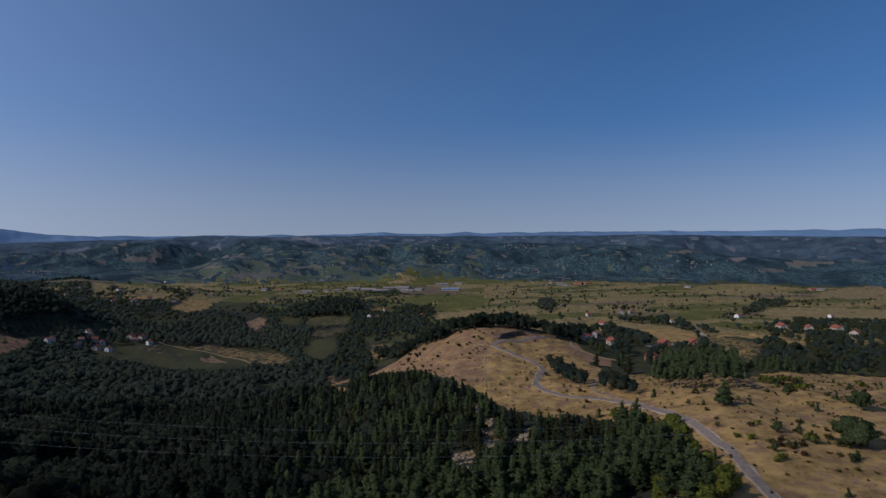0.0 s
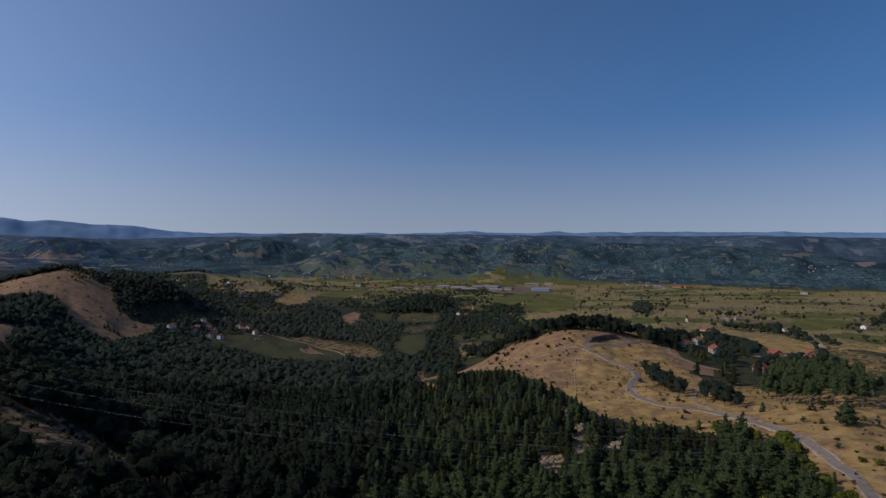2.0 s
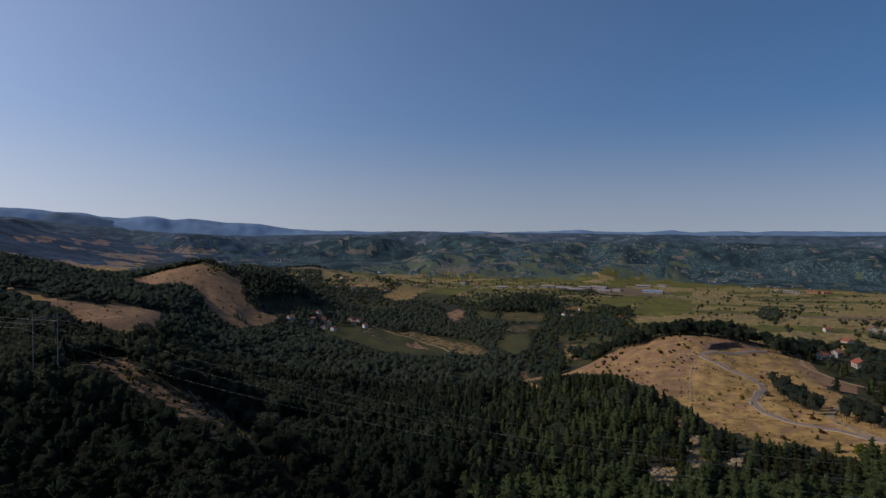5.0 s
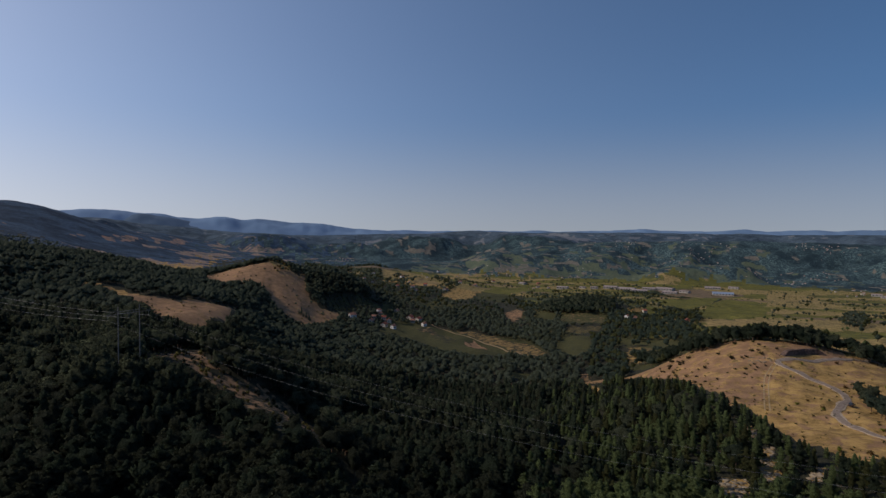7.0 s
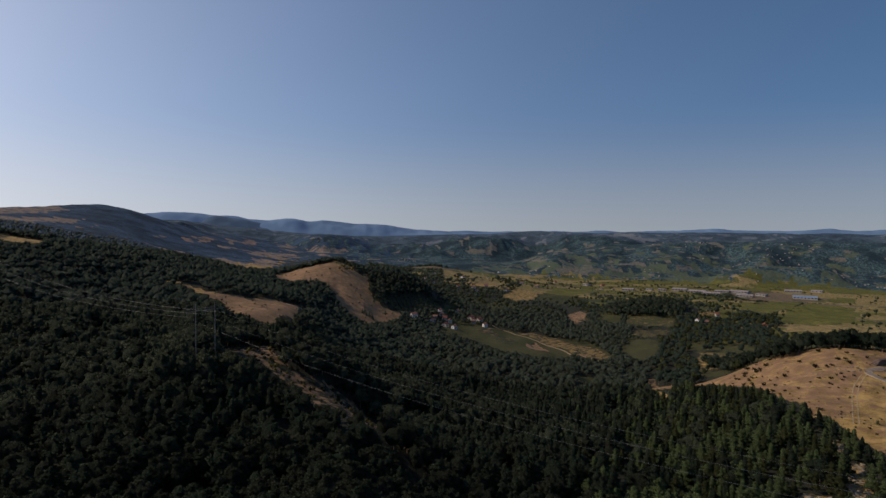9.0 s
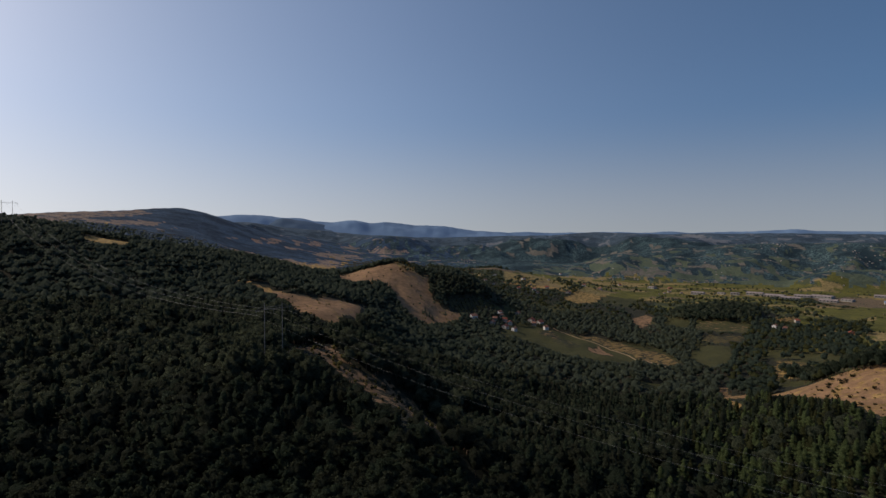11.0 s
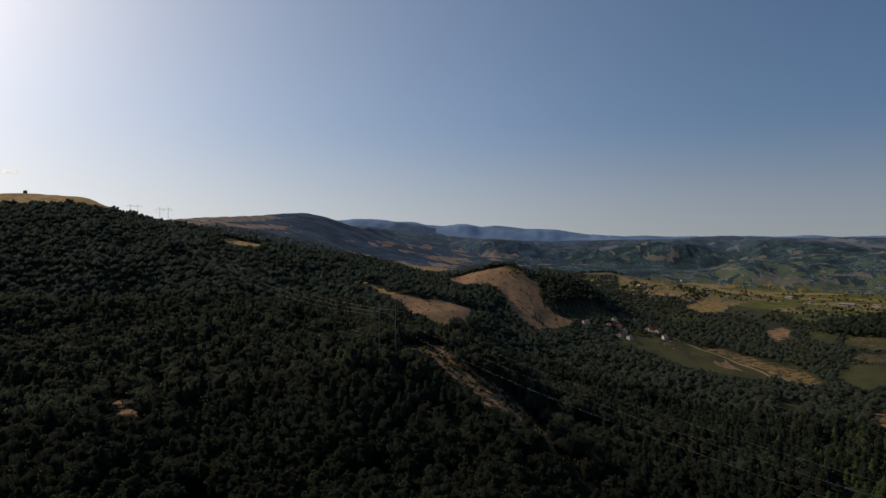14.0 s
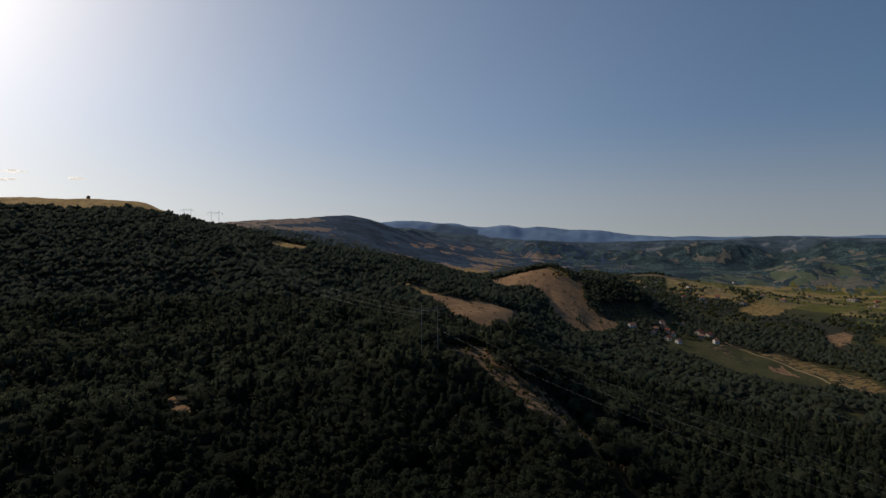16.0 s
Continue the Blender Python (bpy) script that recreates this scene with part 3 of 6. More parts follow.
FIELDS["terrace_a"] = (0, 0.75, 0.3, [(-203, 774), (-216, 841), (-184, 861), (-143, 826), (-136, 753)])
FIELDS["terrace_b"] = (0.45, 0.45, 0.2, [(-170, 682), (-181, 735), (-137, 742), (-126, 698), (-144, 666)])
FIELDS["terrace_c"] = (0.4, 0.75, 0, [(-155, 578), (-168, 656), (-132, 652), (-116, 570), (-120, 527)])
FIELDS["hamlet_strip"] = (0.5, 0.4, 0.3, [(-310, 629), (-303, 665), (-256, 648), (-192, 611), (-155, 547), (-161, 533), (-180, 544), (-228, 595)])
FIELDS["hamlet_green"] = (0.25, 0.8, 0, [(-390, 598), (-370, 645), (-321, 651), (-262, 618), (-201, 560), (-217, 511), (-252, 511), (-303, 541), (-356, 558)])
FIELDS["small_green"] = (0.2, 1, 0, [(-148, 415), (-153, 436), (-139, 443), (-134, 416)])
FIELDS["orchard_green"] = (0.3, 0.85, 0, [(-438, 606), (-436, 638), (-425, 666), (-418, 660), (-421, 613)])
FIELDS["crown_scrub"] = (0.8, 0, 0.3, [(-560, 567), (-559, 586), (-550, 594), (-526, 578), (-515, 563), (-524, 543)])
FIELDS["orchard_ground"] = (0.35, 0.45, 0.1, [(-464, 564), (-460, 598), (-443, 649), (-421, 629), (-426, 591), (-429, 552), (-447, 556)])
FIELDS["plot_a"] = (0, 0.45, 0.35, [(-348, 609), (-351, 643), (-327, 625), (-307, 603), (-323, 599)])
FIELDS["plot_b"] = (0, 0.5, 0.2, [(-307, 579), (-315, 622), (-272, 580), (-271, 562), (-284, 564)])
FIELDS["plot_c"] = (0.4, 0.2, 0.7, [(-261, 569), (-262, 607), (-230, 568), (-234, 542)])
FIELDS["cut_slope"] = (0.2, 0, 0.95, [(37, 371), (43, 390), (59, 413), (68, 403), (69, 379), (60, 368), (54, 375), (46, 378)])
FIELDS["valley_verge"] = (0.3, 0.8, 0, [(-483, 1119), (-544, 1397), (-523, 1655), (-462, 1487), (-463, 1243)])
FIELDS["garden_a"] = (0.5, 0.7, 0, [(-367, 550), (-388, 609), (-363, 603), (-345, 537)])
FIELDS["hill_meadow"] = (0.95, 0, 0.75, [(-604, 499), (-615, 548), (-560, 558), (-525, 567), (-517, 598), (-465, 539), (-449, 541), (-430, 549), (-416, 545), (-410, 499), (-403, 462), (-422, 457), (-449, 464), (-485, 489), (-510, 493), (-523, 461), (-575, 478)])
FIELDS["brown_meadow"] = (0.9, 0, 0.75, [(-419, 270), (-393, 274), (-384, 292), (-382, 317), (-403, 369), (-333, 297), (-278, 230), (-284, 221), (-308, 220), (-364, 251), (-379, 250)])
FIELDS["ridge_path"] = (0.7, 0, 0.4, [(-466, 264), (-443, 270), (-421, 274), (-384, 252), (-429, 264)])
FIELDS["earth_clearing"] = (0.12, 0, 0.46, [(-217, 146), (-227, 166), (-258, 203), (-213, 177), (-203, 173), (-197, 177), (-190, 180), (-184, 187), (-177, 193), (-166, 196), (-158, 195), (-120, 140), (-145, 159), (-151, 154), (-157, 150), (-170, 153), (-185, 157), (-197, 157), (-208, 154), (-211, 145)])
FIELDS["gully_a"] = (0.35, 0, 0.5, [(-347, 47), (-362, 51), (-359, 56), (-345, 52)])
FIELDS["gully_b"] = (0.35, 0, 0.5, [(-249, 30), (-252, 33), (-218, 39), (-212, 36), (-221, 30)])
FIELDS["gully_c"] = (0.35, 0, 0.5, [(-270, 49), (-276, 52), (-267, 55), (-244, 49), (-254, 48)])
FIELDS["gully_d"] = (0.35, 0, 0.5, [(-198, -13), (-199, -11), (-193, -9), (-187, -9), (-191, -12)])
FIELDS["glade_pine"] = (0.6, 0, 0.55, [(-105, 471), (-97, 475), (-87, 425), (-75, 426), (-73, 410), (-86, 409)])

WOODS = {}
WOODS["hill_wood"] = [(-510, 589), (-513, 601), (-509, 617), (-487, 635), (-463, 652), (-453, 659), (-447, 652), (-442, 611), (-453, 568), (-461, 542), (-475, 547)]
WOODS["crest_wood"] = [(-591, 497), (-607, 560), (-564, 564), (-559, 585), (-546, 600), (-532, 632), (-519, 661), (-526, 637), (-511, 591), (-521, 576), (-555, 589), (-552, 553), (-559, 516)]
WOODS["hamlet_grove"] = [(-412, 680), (-458, 817), (-414, 822), (-365, 813), (-321, 801), (-267, 746), (-206, 658), (-158, 585), (-147, 530), (-167, 527), (-220, 590), (-263, 611), (-305, 631), (-340, 635), (-378, 658)]
WOODS["dark_grove"] = [(-269, 875), (-260, 949), (-219, 942), (-185, 967), (-148, 911), (-143, 869), (-179, 834), (-229, 840)]
WOODS["dark_grove_tail"] = [(-140, 854), (-101, 854), (-62, 779), (-27, 661), (-50, 599), (-89, 652), (-127, 711)]
WOODS["belt_west"] = [(-64, 475), (-90, 471), (-95, 470), (-82, 472), (-56, 476), (-31, 420), (-14, 414), (26, 414), (25, 375), (-13, 396), (-42, 478), (-60, 476)]
WOODS["belt_knoll"] = [(-74, 474), (-43, 466), (1, 422), (35, 413), (67, 424), (67, 371), (56, 380), (28, 381), (-4, 397), (-34, 467), (-53, 477)]
WOODS["belt_house"] = [(73, 408), (97, 418), (122, 464), (105, 411), (76, 371)]
WOODS["mid_grove"] = [(-106, 790), (-77, 837), (-20, 685), (-12, 600), (-56, 605), (-88, 608), (-111, 670)]
WOODS["copse_valley"] = [(-82, 893), (-68, 1026), (-29, 970), (-21, 845), (-57, 795)]
WOODS["hedge_belt"] = [(146, 525), (215, 663), (280, 686), (285, 606), (239, 459), (205, 400), (232, 502), (236, 579), (151, 479)]
WOODS["garden_trees"] = [(129, 398), (178, 500), (187, 465), (153, 375), (128, 349), (121, 360)]
WOODS["pond_trees"] = [(478, 880), (688, 1189), (774, 1259), (701, 1103), (548, 939), (431, 780)]
WOODS["lone_copse"] = [(154, 941), (206, 1151), (230, 1182), (191, 917), (154, 839)]
WOODS["east_wood"] = [(182, 317), (230, 391), (339, 515), (402, 543), (547, 674), (259, 319), (213, 288), (189, 287), (174, 296)]
WOODS["east_hamlet_trees"] = [(301, 506), (370, 633), (491, 747), (633, 780), (491, 605), (396, 542), (335, 509)]
WOODS["town_trees"] = [(-258, 1671), (-169, 1652), (-45, 1543), (61, 1405), (3, 1299), (-102, 1440), (-219, 1524)]
WOODS["foot_wood_a"] = [(-204, 1998), (-188, 2060), (-105, 2127), (28, 2193), (96, 2178), (96, 2090), (-59, 2043)]
WOODS["foot_wood_b"] = [(-382, 2185), (-345, 2245), (-241, 2368), (-210, 2064), (-303, 2191)]
WOODS["upper_slope_wood"] = [(-421, 683), (-447, 633), (-642, 949), (-612, 993), (-524, 1034), (-419, 919), (-393, 797)]
WOODS["mid_wood"] = [(-299, 899), (-232, 866), (-203, 806), (-142, 816), (-102, 657), (-85, 494), (-125, 496), (-172, 545), (-171, 627), (-230, 728)]
WOODS["village_trees"] = [(-719, 1046), (-730, 1150), (-713, 1270), (-621, 1360), (-494, 969), (-408, 852), (-465, 826), (-465, 697)]
WOODS["lane_trees"] = [(-320, 907), (-338, 1017), (-223, 860), (-212, 834), (-249, 826)]
WOODS["field_foot"] = [(-179, 536), (-194, 643), (-174, 658), (-131, 512), (-94, 475), (-104, 432), (-139, 459)]


def hazy_upland_at(b, r, rng):
    """Where the haze-painted high country beyond the wooded slope lies, its near limit and its flank running out little
    by little.
    """
    return (b + rng.uniform(-9, 9, len(b)) > 43) & (r + rng.uniform(-200, 200, len(b)) > np.where(b > 50, 1250, 1650))


def make_ground():
    nb, nr = len(bearings), RINGS
    a, r = np.radians(bearings)[:, None], rings[None]
    x, y = (-np.sin(a) * r).ravel(), (np.cos(a) * r).ravel()
    co = np.stack([x, y, HEIGHTS.ravel()], 1)
    i, j = np.meshgrid(np.arange(nb), np.arange(nr - 1), indexing="ij")
    k = (i + 1) % nb
    quads = np.stack([i * nr + j, i * nr + j + 1, k * nr + j + 1, k * nr + j], -1).reshape(-1, 4)
    hub = len(co)
    co = np.concatenate([co, [[0, 0, float(HEIGHTS[:, 0].mean())]]])
    me = bpy.data.meshes.new("ground")
    fan = np.stack([np.arange(nb) * nr, ((np.arange(nb) + 1) % nb) * nr, np.full(nb, hub)], -1)
    sizes = np.concatenate([np.full(len(quads), 4), np.full(nb, 3)])
    me.vertices.add(len(co))
    me.vertices.foreach_set("co", co.ravel())
    loops = np.concatenate([quads.ravel(), fan.ravel()])
    me.loops.add(len(loops))
    me.loops.foreach_set("vertex_index", loops.astype(np.int32))
    me.polygons.add(len(sizes))
    starts = np.concatenate([[0], np.cumsum(sizes)[:-1]])
    me.polygons.foreach_set("loop_start", starts.astype(np.int32))
    b_, r_ = bearings[i.ravel()], rings[j.ravel()]
    # land colour by distance and bearing, bluer with painted haze farther out
    hazy_upland = hazy_upland_at(b_, r_, np.random.RandomState(29))
    far = np.where(r_ > 3200, 2, np.where(hazy_upland, 3, np.where(r_ > 2040 + 30 * np.sin(b_ * 2.3) + 20 * np.sin(b_ * 7.1), 1, np.where(((b_ < 6) & (r_ > 620)) | ((b_ < 36) & (r_ > np.where(b_ < 18, 950, 1300))), 4, 0)))).astype(np.int32)
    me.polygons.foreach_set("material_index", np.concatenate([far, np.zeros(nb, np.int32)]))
    me.polygons.foreach_set("use_smooth", np.ones(len(sizes), bool))
    me.update(calc_edges=True)
    cover = np.zeros((len(co), 4))
    cover[:, 3] = 1
    cover[:, 0], cover[:, 1], cover[:, 2] = cover_at(co[:, 0], co[:, 1])
    layer = me.color_attributes.new("cover", "FLOAT_COLOR", "POINT")
    layer.data.foreach_set("color", cover.astype(np.float32).ravel())
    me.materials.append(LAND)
    me.materials.append(HAZY_FAR_LAND)
    me.materials.append(HAZY_FARTHEST_LAND)
    me.materials.append(HAZY_UPLAND)
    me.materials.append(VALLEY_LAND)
    return tagged(new("ground", me), "rolling hills with woods, dry grass and meadows", "ground", kind="structure")


def field_cell(x, y):
    """The strip field at points of the valley: its number, 0 to 1, and the distance to its edge in metres."""
    wild = 30 * waves(x, y, 500, 19, 1)
    u, v = x * 0.94 + y * 0.34 + wild, -x * 0.34 + y * 0.94 + wild
    row = np.floor(v / 62)
    wide = 110 + 260 * ((np.sin(row * 12.9898) * 43758.5453) % 1)
    col = np.floor((u + row * 61) / wide)
    edge = np.minimum(np.minimum(v % 62, 62 - v % 62), np.minimum((u + row * 61) % wide, wide - (u + row * 61) % wide))
    return (np.sin(row * 78.233 + col * 37.719) * 24634.634) % 1, edge


def wood_edge(b):
    """How far the wood of the near slope reaches along a bearing, before the fields begin."""
    return np.interp(b, [-50, -18, -8, 0, 6, 12, 20, 28, 33, 36], [250, 265, 320, 395, 430, 500, 560, 640, 720, 9999])


def cover_at(x, y):
    """Dry grass, green meadow and bare earth at points of the plan, 0 to 1."""
    r, b = np.hypot(x, y), np.degrees(np.arctan2(-x, y))
    dry, green, earth = 0 * x, 0 * x, 0 * x
    # open land between the woods: rough meadow, and strip fields on the valley floor
    broad = waves(x, y, 210, 33, 3)
    meadow = (r > wood_edge(b)) & (r < 2000) & (b < 35)
    green = np.where(meadow, 0.62 + 0.3 * broad, green)
    dry = np.where(meadow, 0.3 - 0.25 * broad, dry)
    inner = meadow & (b > 8) & (r < 1250)
    green, dry = np.where(inner, 0.42 + 0.3 * broad, green), np.where(inner, 0.12, dry)
    east = meadow & (b < -4) & (r > 560)
    green, dry = np.where(east, 0.4 + 0.3 * broad, green), np.where(east, 0.75 - 0.2 * broad, dry)
    strips = meadow & ((r > 1250) | ((r > 620) & (b < 6)))
    cell, _ = field_cell(x, y)
    tone = (cell * 7.3) % 1
    green = np.where(strips, np.where(cell < np.where(b < -4, 0.25, 0.5), 0.55 + 0.4 * tone, 0.2 + 0.3 * tone), green)
    dry = np.where(strips, np.where(cell < np.where(b < -4, 0.25, 0.5), 0.35, 0.6 + 0.4 * tone), dry)
    earth = np.where(strips & (cell > 0.95), 0.7, earth)
    # the foot of the far hills, and clearings higher up
    foot = (r >= 2000) & (r < 2900) & (b < 30) & (b > -24)
    up = np.clip((r - 2050) / 650, 0, 1)
    patch, lots = waves(x, y * 1.4, 170, 37, 4), waves(x, y * 1.3, 95, 31, 3)
    green = np.where(foot & (patch > 0.9 * up - 0.15 + 0.7 * (b < -4)), 0.8, green)
    dry = np.where(foot & (lots > 0.35 + 0.35 * up + 0.4 * (b < -4)), 0.7, dry)
    dry = np.maximum(dry, 0.8 * ((r >= 2900) & (waves(x, y, 150, 41, 4) > 0.85)))
    slope = (b > 35) & (b < 62) & (r > 950) & (r < 2700)
    dry = np.maximum(dry, slope & ((b < 56) | (r < 1500)) & (waves(x * 1.3, y, 240, 47, 3) > 0.62))
    # the grass-topped hills above the wooded slope
    dry = np.maximum(dry, (b > 75) & (r > 735))
    dry = np.where((b + 2 * waves(x, y, 200, 79, 3) > 72.5) & (b < 81) & (r > 1300), 1.0, dry)
    for ring in DRY.values():
        within = inside(x, y, ring)
        dry, green = np.where(within, 1.0, dry), np.where(within, 0.0, green)
    for ring in GREEN.values():
        within = inside(x, y, ring)
        green, dry = np.where(within, 0.52, green), np.where(within, 0.75, dry)
    for ring in EARTH.values():
        earth = np.maximum(earth, inside(x, y, ring) * 1.0)
    earth = np.where(inside(x, y, DRY["dry_ridge"]), np.maximum(earth, 0.36), earth)
    within = inside(x, y, DRY["knoll_meadow"])
    dry, earth = np.where(within, 0.78, dry), np.where(within, 0.6, earth)
    for d, g, e, ring in FIELDS.values():
        within = inside(x, y, ring)
        dry, green, earth = np.where(within, d, dry), np.where(within, g, green), np.where(within, e, earth)
    high = (b > 35) & (r > 950)
    return np.where(high, 0.64 * dry, dry), green, np.where(high, 0.7 * earth, earth)


ground = make_ground()


# ---- distant ridges on the skyline ----
def ridge(name, label, radius, spread, pairs, rough, seed, mat):
    """A far range: a long wooded back, its crest height given along the bearing in degrees of altitude."""
    b = np.arange(pairs[0][0], pairs[-1][0], 0.12)
    crest = np.interp(b, [p[0] for p in pairs], [p[1] for p in pairs])
    kern = np.exp(-0.5 * (np.arange(-8, 9) / 3.5) ** 2)
    crest = np.convolve(np.pad(crest, 8, mode="edge"), kern / kern.sum(), "valid")
    crest = crest + rough * waves(b, 0 * b, 5.0, seed, 5)
    ends = np.clip(np.minimum(b - b[0], b[-1] - b) / 5.0, 0, 1)
    crest = crest * (0.5 - 0.5 * np.cos(np.pi * ends)) - 1.2 * (1 - ends)
    rows = []
    for u in np.linspace(0, 1, 17):
        r = radius - spread * (1 - u)
        top = EYE_Z + np.tan(np.radians(crest)) * radius
        a = np.radians(b)
        x, y = -np.sin(a) * r, np.cos(a) * r
        z = top * (1 - (1 - u) ** 1.6) + 60 * (1 - u) + (1 - u) * u * 50 * waves(x, y, 620, seed + 1, 3)
        rows.append(np.stack([x, y, z], 1))
    n = len(b)
    v = np.concatenate(rows)
    i, j = np.meshgrid(np.arange(16), np.arange(n - 1), indexing="ij")
    q = np.stack([i * n + j, i * n + j + 1, (i + 1) * n + j + 1, (i + 1) * n + j], -1).reshape(-1, 4)
    me = bpy.data.meshes.new(name)
    me.from_pydata(v.tolist(), [], q.tolist())
    me.polygons.foreach_set("use_smooth", np.ones(len(q), bool))
    me.materials.append(mat)
    return tagged(new(name, me), label, "hills", kind="structure")


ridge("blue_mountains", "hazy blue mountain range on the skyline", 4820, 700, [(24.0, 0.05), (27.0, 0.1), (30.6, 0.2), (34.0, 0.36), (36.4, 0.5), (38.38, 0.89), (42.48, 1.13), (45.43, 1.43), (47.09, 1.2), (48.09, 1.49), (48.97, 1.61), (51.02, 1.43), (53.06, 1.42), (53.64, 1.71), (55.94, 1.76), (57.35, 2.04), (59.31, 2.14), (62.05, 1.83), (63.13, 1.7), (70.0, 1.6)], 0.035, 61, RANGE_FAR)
ridge("blue_mountains", "wooded foothills before the far range, coloured in blue haze", 4700, 700, [(46.08, 0.5), (48.46, 0.67), (50.83, 0.91), (52.61, 1.26), (54.08, 1.55), (55.54, 1.75), (57.85, 1.77), (59.28, 1.64), (60.13, 1.4), (60.98, 1.11)], 0.03, 71, RANGE_MID)
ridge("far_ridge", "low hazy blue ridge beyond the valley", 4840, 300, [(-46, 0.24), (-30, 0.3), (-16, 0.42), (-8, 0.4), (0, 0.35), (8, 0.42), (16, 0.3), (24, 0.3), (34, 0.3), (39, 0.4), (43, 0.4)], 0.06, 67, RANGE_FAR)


# ---- roads and lanes ----
LANES, SITES = [], []


def smooth_line(points, step=2.0):
    """A rounded way through the points, in even steps."""
    p = np.array([points[0], *points, points[-1]], float)
    out = []
    for k in range(1, len(p) - 2):
        n = max(2, int(np.linalg.norm(p[k + 1] - p[k]) / step))
        for u in np.linspace(0, 1, n, endpoint=False):
            out.append(0.5 * (2 * p[k] + (p[k + 1] - p[k - 1]) * u + (2 * p[k - 1] - 5 * p[k] + 4 * p[k + 1] - p[k + 2]) * u * u
                              + (3 * p[k] - p[k - 1] - 3 * p[k + 1] + p[k + 2]) * u ** 3))
    out.append(p[-2])
    return np.array(out)


def ribbon(name, points, width, lift, mat, wobble=0.0, seed=1):
    way = smooth_line(points)
    t = np.gradient(way, axis=0)
    t /= np.linalg.norm(t, axis=1)[:, None]
    side = np.stack([-t[:, 1], t[:, 0]], 1)
    n = len(way)
    cols = []
    for k, u in enumerate((-1, -1, -0.33, 0.33, 1, 1)):
        w = width / 2 * (1 + wobble * waves(way[:, 0], way[:, 1], 12, seed + k, 3))
        xy = way + side * (u * w)[:, None]
        z = np.maximum(ground_z(xy[:, 0], xy[:, 1]), ground_z(way[:, 0], way[:, 1]) - 0.4) + (lift if k not in (0, 5) else -0.6)
        cols.append(np.column_stack([xy, z]))
    v = np.stack(cols, 1).reshape(-1, 3)
    i, j = np.meshgrid(np.arange(n - 1), np.arange(5), indexing="ij")
    q = np.stack([i * 6 + j, i * 6 + j + 1, (i + 1) * 6 + j + 1, (i + 1) * 6 + j], -1).reshape(-1, 4)
    me = bpy.data.meshes.new(name)
    me.from_pydata(v.tolist(), [], q.tolist())
    me.materials.append(mat)
    return new(name, me)


ROAD_MAIN = [(71, 110), (74, 122), (77, 137), (80, 152), (81, 171), (81, 192), (78, 218), (71, 238), (59, 250), (52, 260), (47, 269), (46, 278), (51, 296), (55, 306), (54, 318), (49, 328), (40, 337), (32, 345), (31, 351), (37, 356), (57, 371), (93, 410)]
ROAD_SIDE = [(80, 216), (74, 241), (71, 255), (72, 266), (80, 282), (94, 285)]
ROAD_LANE = [(29, 346), (24, 324), (22, 297), (21, 277)]
ROAD_LOOP = [(148, 399), (183, 434), (206, 444), (238, 499), (250, 531), (281, 624), (278, 668)]
ROAD_VALLEY = [(94, 414), (86, 369), (94, 352), (106, 343), (113, 332)]
ROAD_LOWER = [(-160, 528), (-183, 548), (-246, 604), (-305, 637), (-356, 669)]

for points in (ROAD_MAIN,):
    tagged(ribbon("road_shoulder", points, 3.3, 0.22, GRAVEL, 0.25, 3), "pale gravel verge of the hill road", "verge", kind="structure")
    tagged(ribbon("road", points, 2.4, 0.34, ASPHALT, 0.04, 9), "narrow grey asphalt road along the dry ridge", "road", kind="structure")
    LANES.append((points, 6.0))
for label, points, width, mat in (("dirt turning loop beside the hill road", ROAD_SIDE, 2.6, DIRT), ("worn of a dirt lane down the dry knoll", ROAD_LANE, 1.5, TRACK),
                                  ("pale village lane round the stubble field", ROAD_LOOP, 4.0, GRAVEL), ("dirt lane into the hamlet", ROAD_VALLEY, 2.4, DIRT),
                                  ("field lane along the green meadow", ROAD_LOWER, 1.7, DIRT)):
    if mat is TRACK:
        for aside in (-1.0, 1.0):
            rut = [(x + aside, y) for x, y in points]
            tagged(ribbon("lane", rut, 0.5, 0.1, mat, 0.1, 5), "worn wheel rut " + label[5:], "lane", kind="structure")
    else:
        tagged(ribbon("lane", points, width, 0.28, mat, 0.2, 5), label, "lane", kind="structure")
    LANES.append((points, 4.0))

# ---- houses ----
def part(name, bm, mat, parent, label=""):
    me = bpy.data.meshes.new(name)
    bm.to_mesh(me)
    bm.free()
    me.materials.append(mat)
    ob = new(name, me)
    ob.parent = parent
    if label:
        ob["label"] = label
    return ob


def box(bm, x0, x1, y0, y1, z0, z1):
    v = [bm.verts.new((x, y, z)) for z in (z0, z1) for x, y in ((x0, y0), (x1, y0), (x1, y1), (x0, y1))]
    for f in ((3, 2, 1, 0), (4, 5, 6, 7), (0, 1, 5, 4), (1, 2, 6, 5), (2, 3, 7, 6), (3, 0, 4, 7)):
        bm.faces.new([v[k] for k in f])


def boxed(*args):
    bm = bmesh.new()
    box(bm, *args)
    return bm


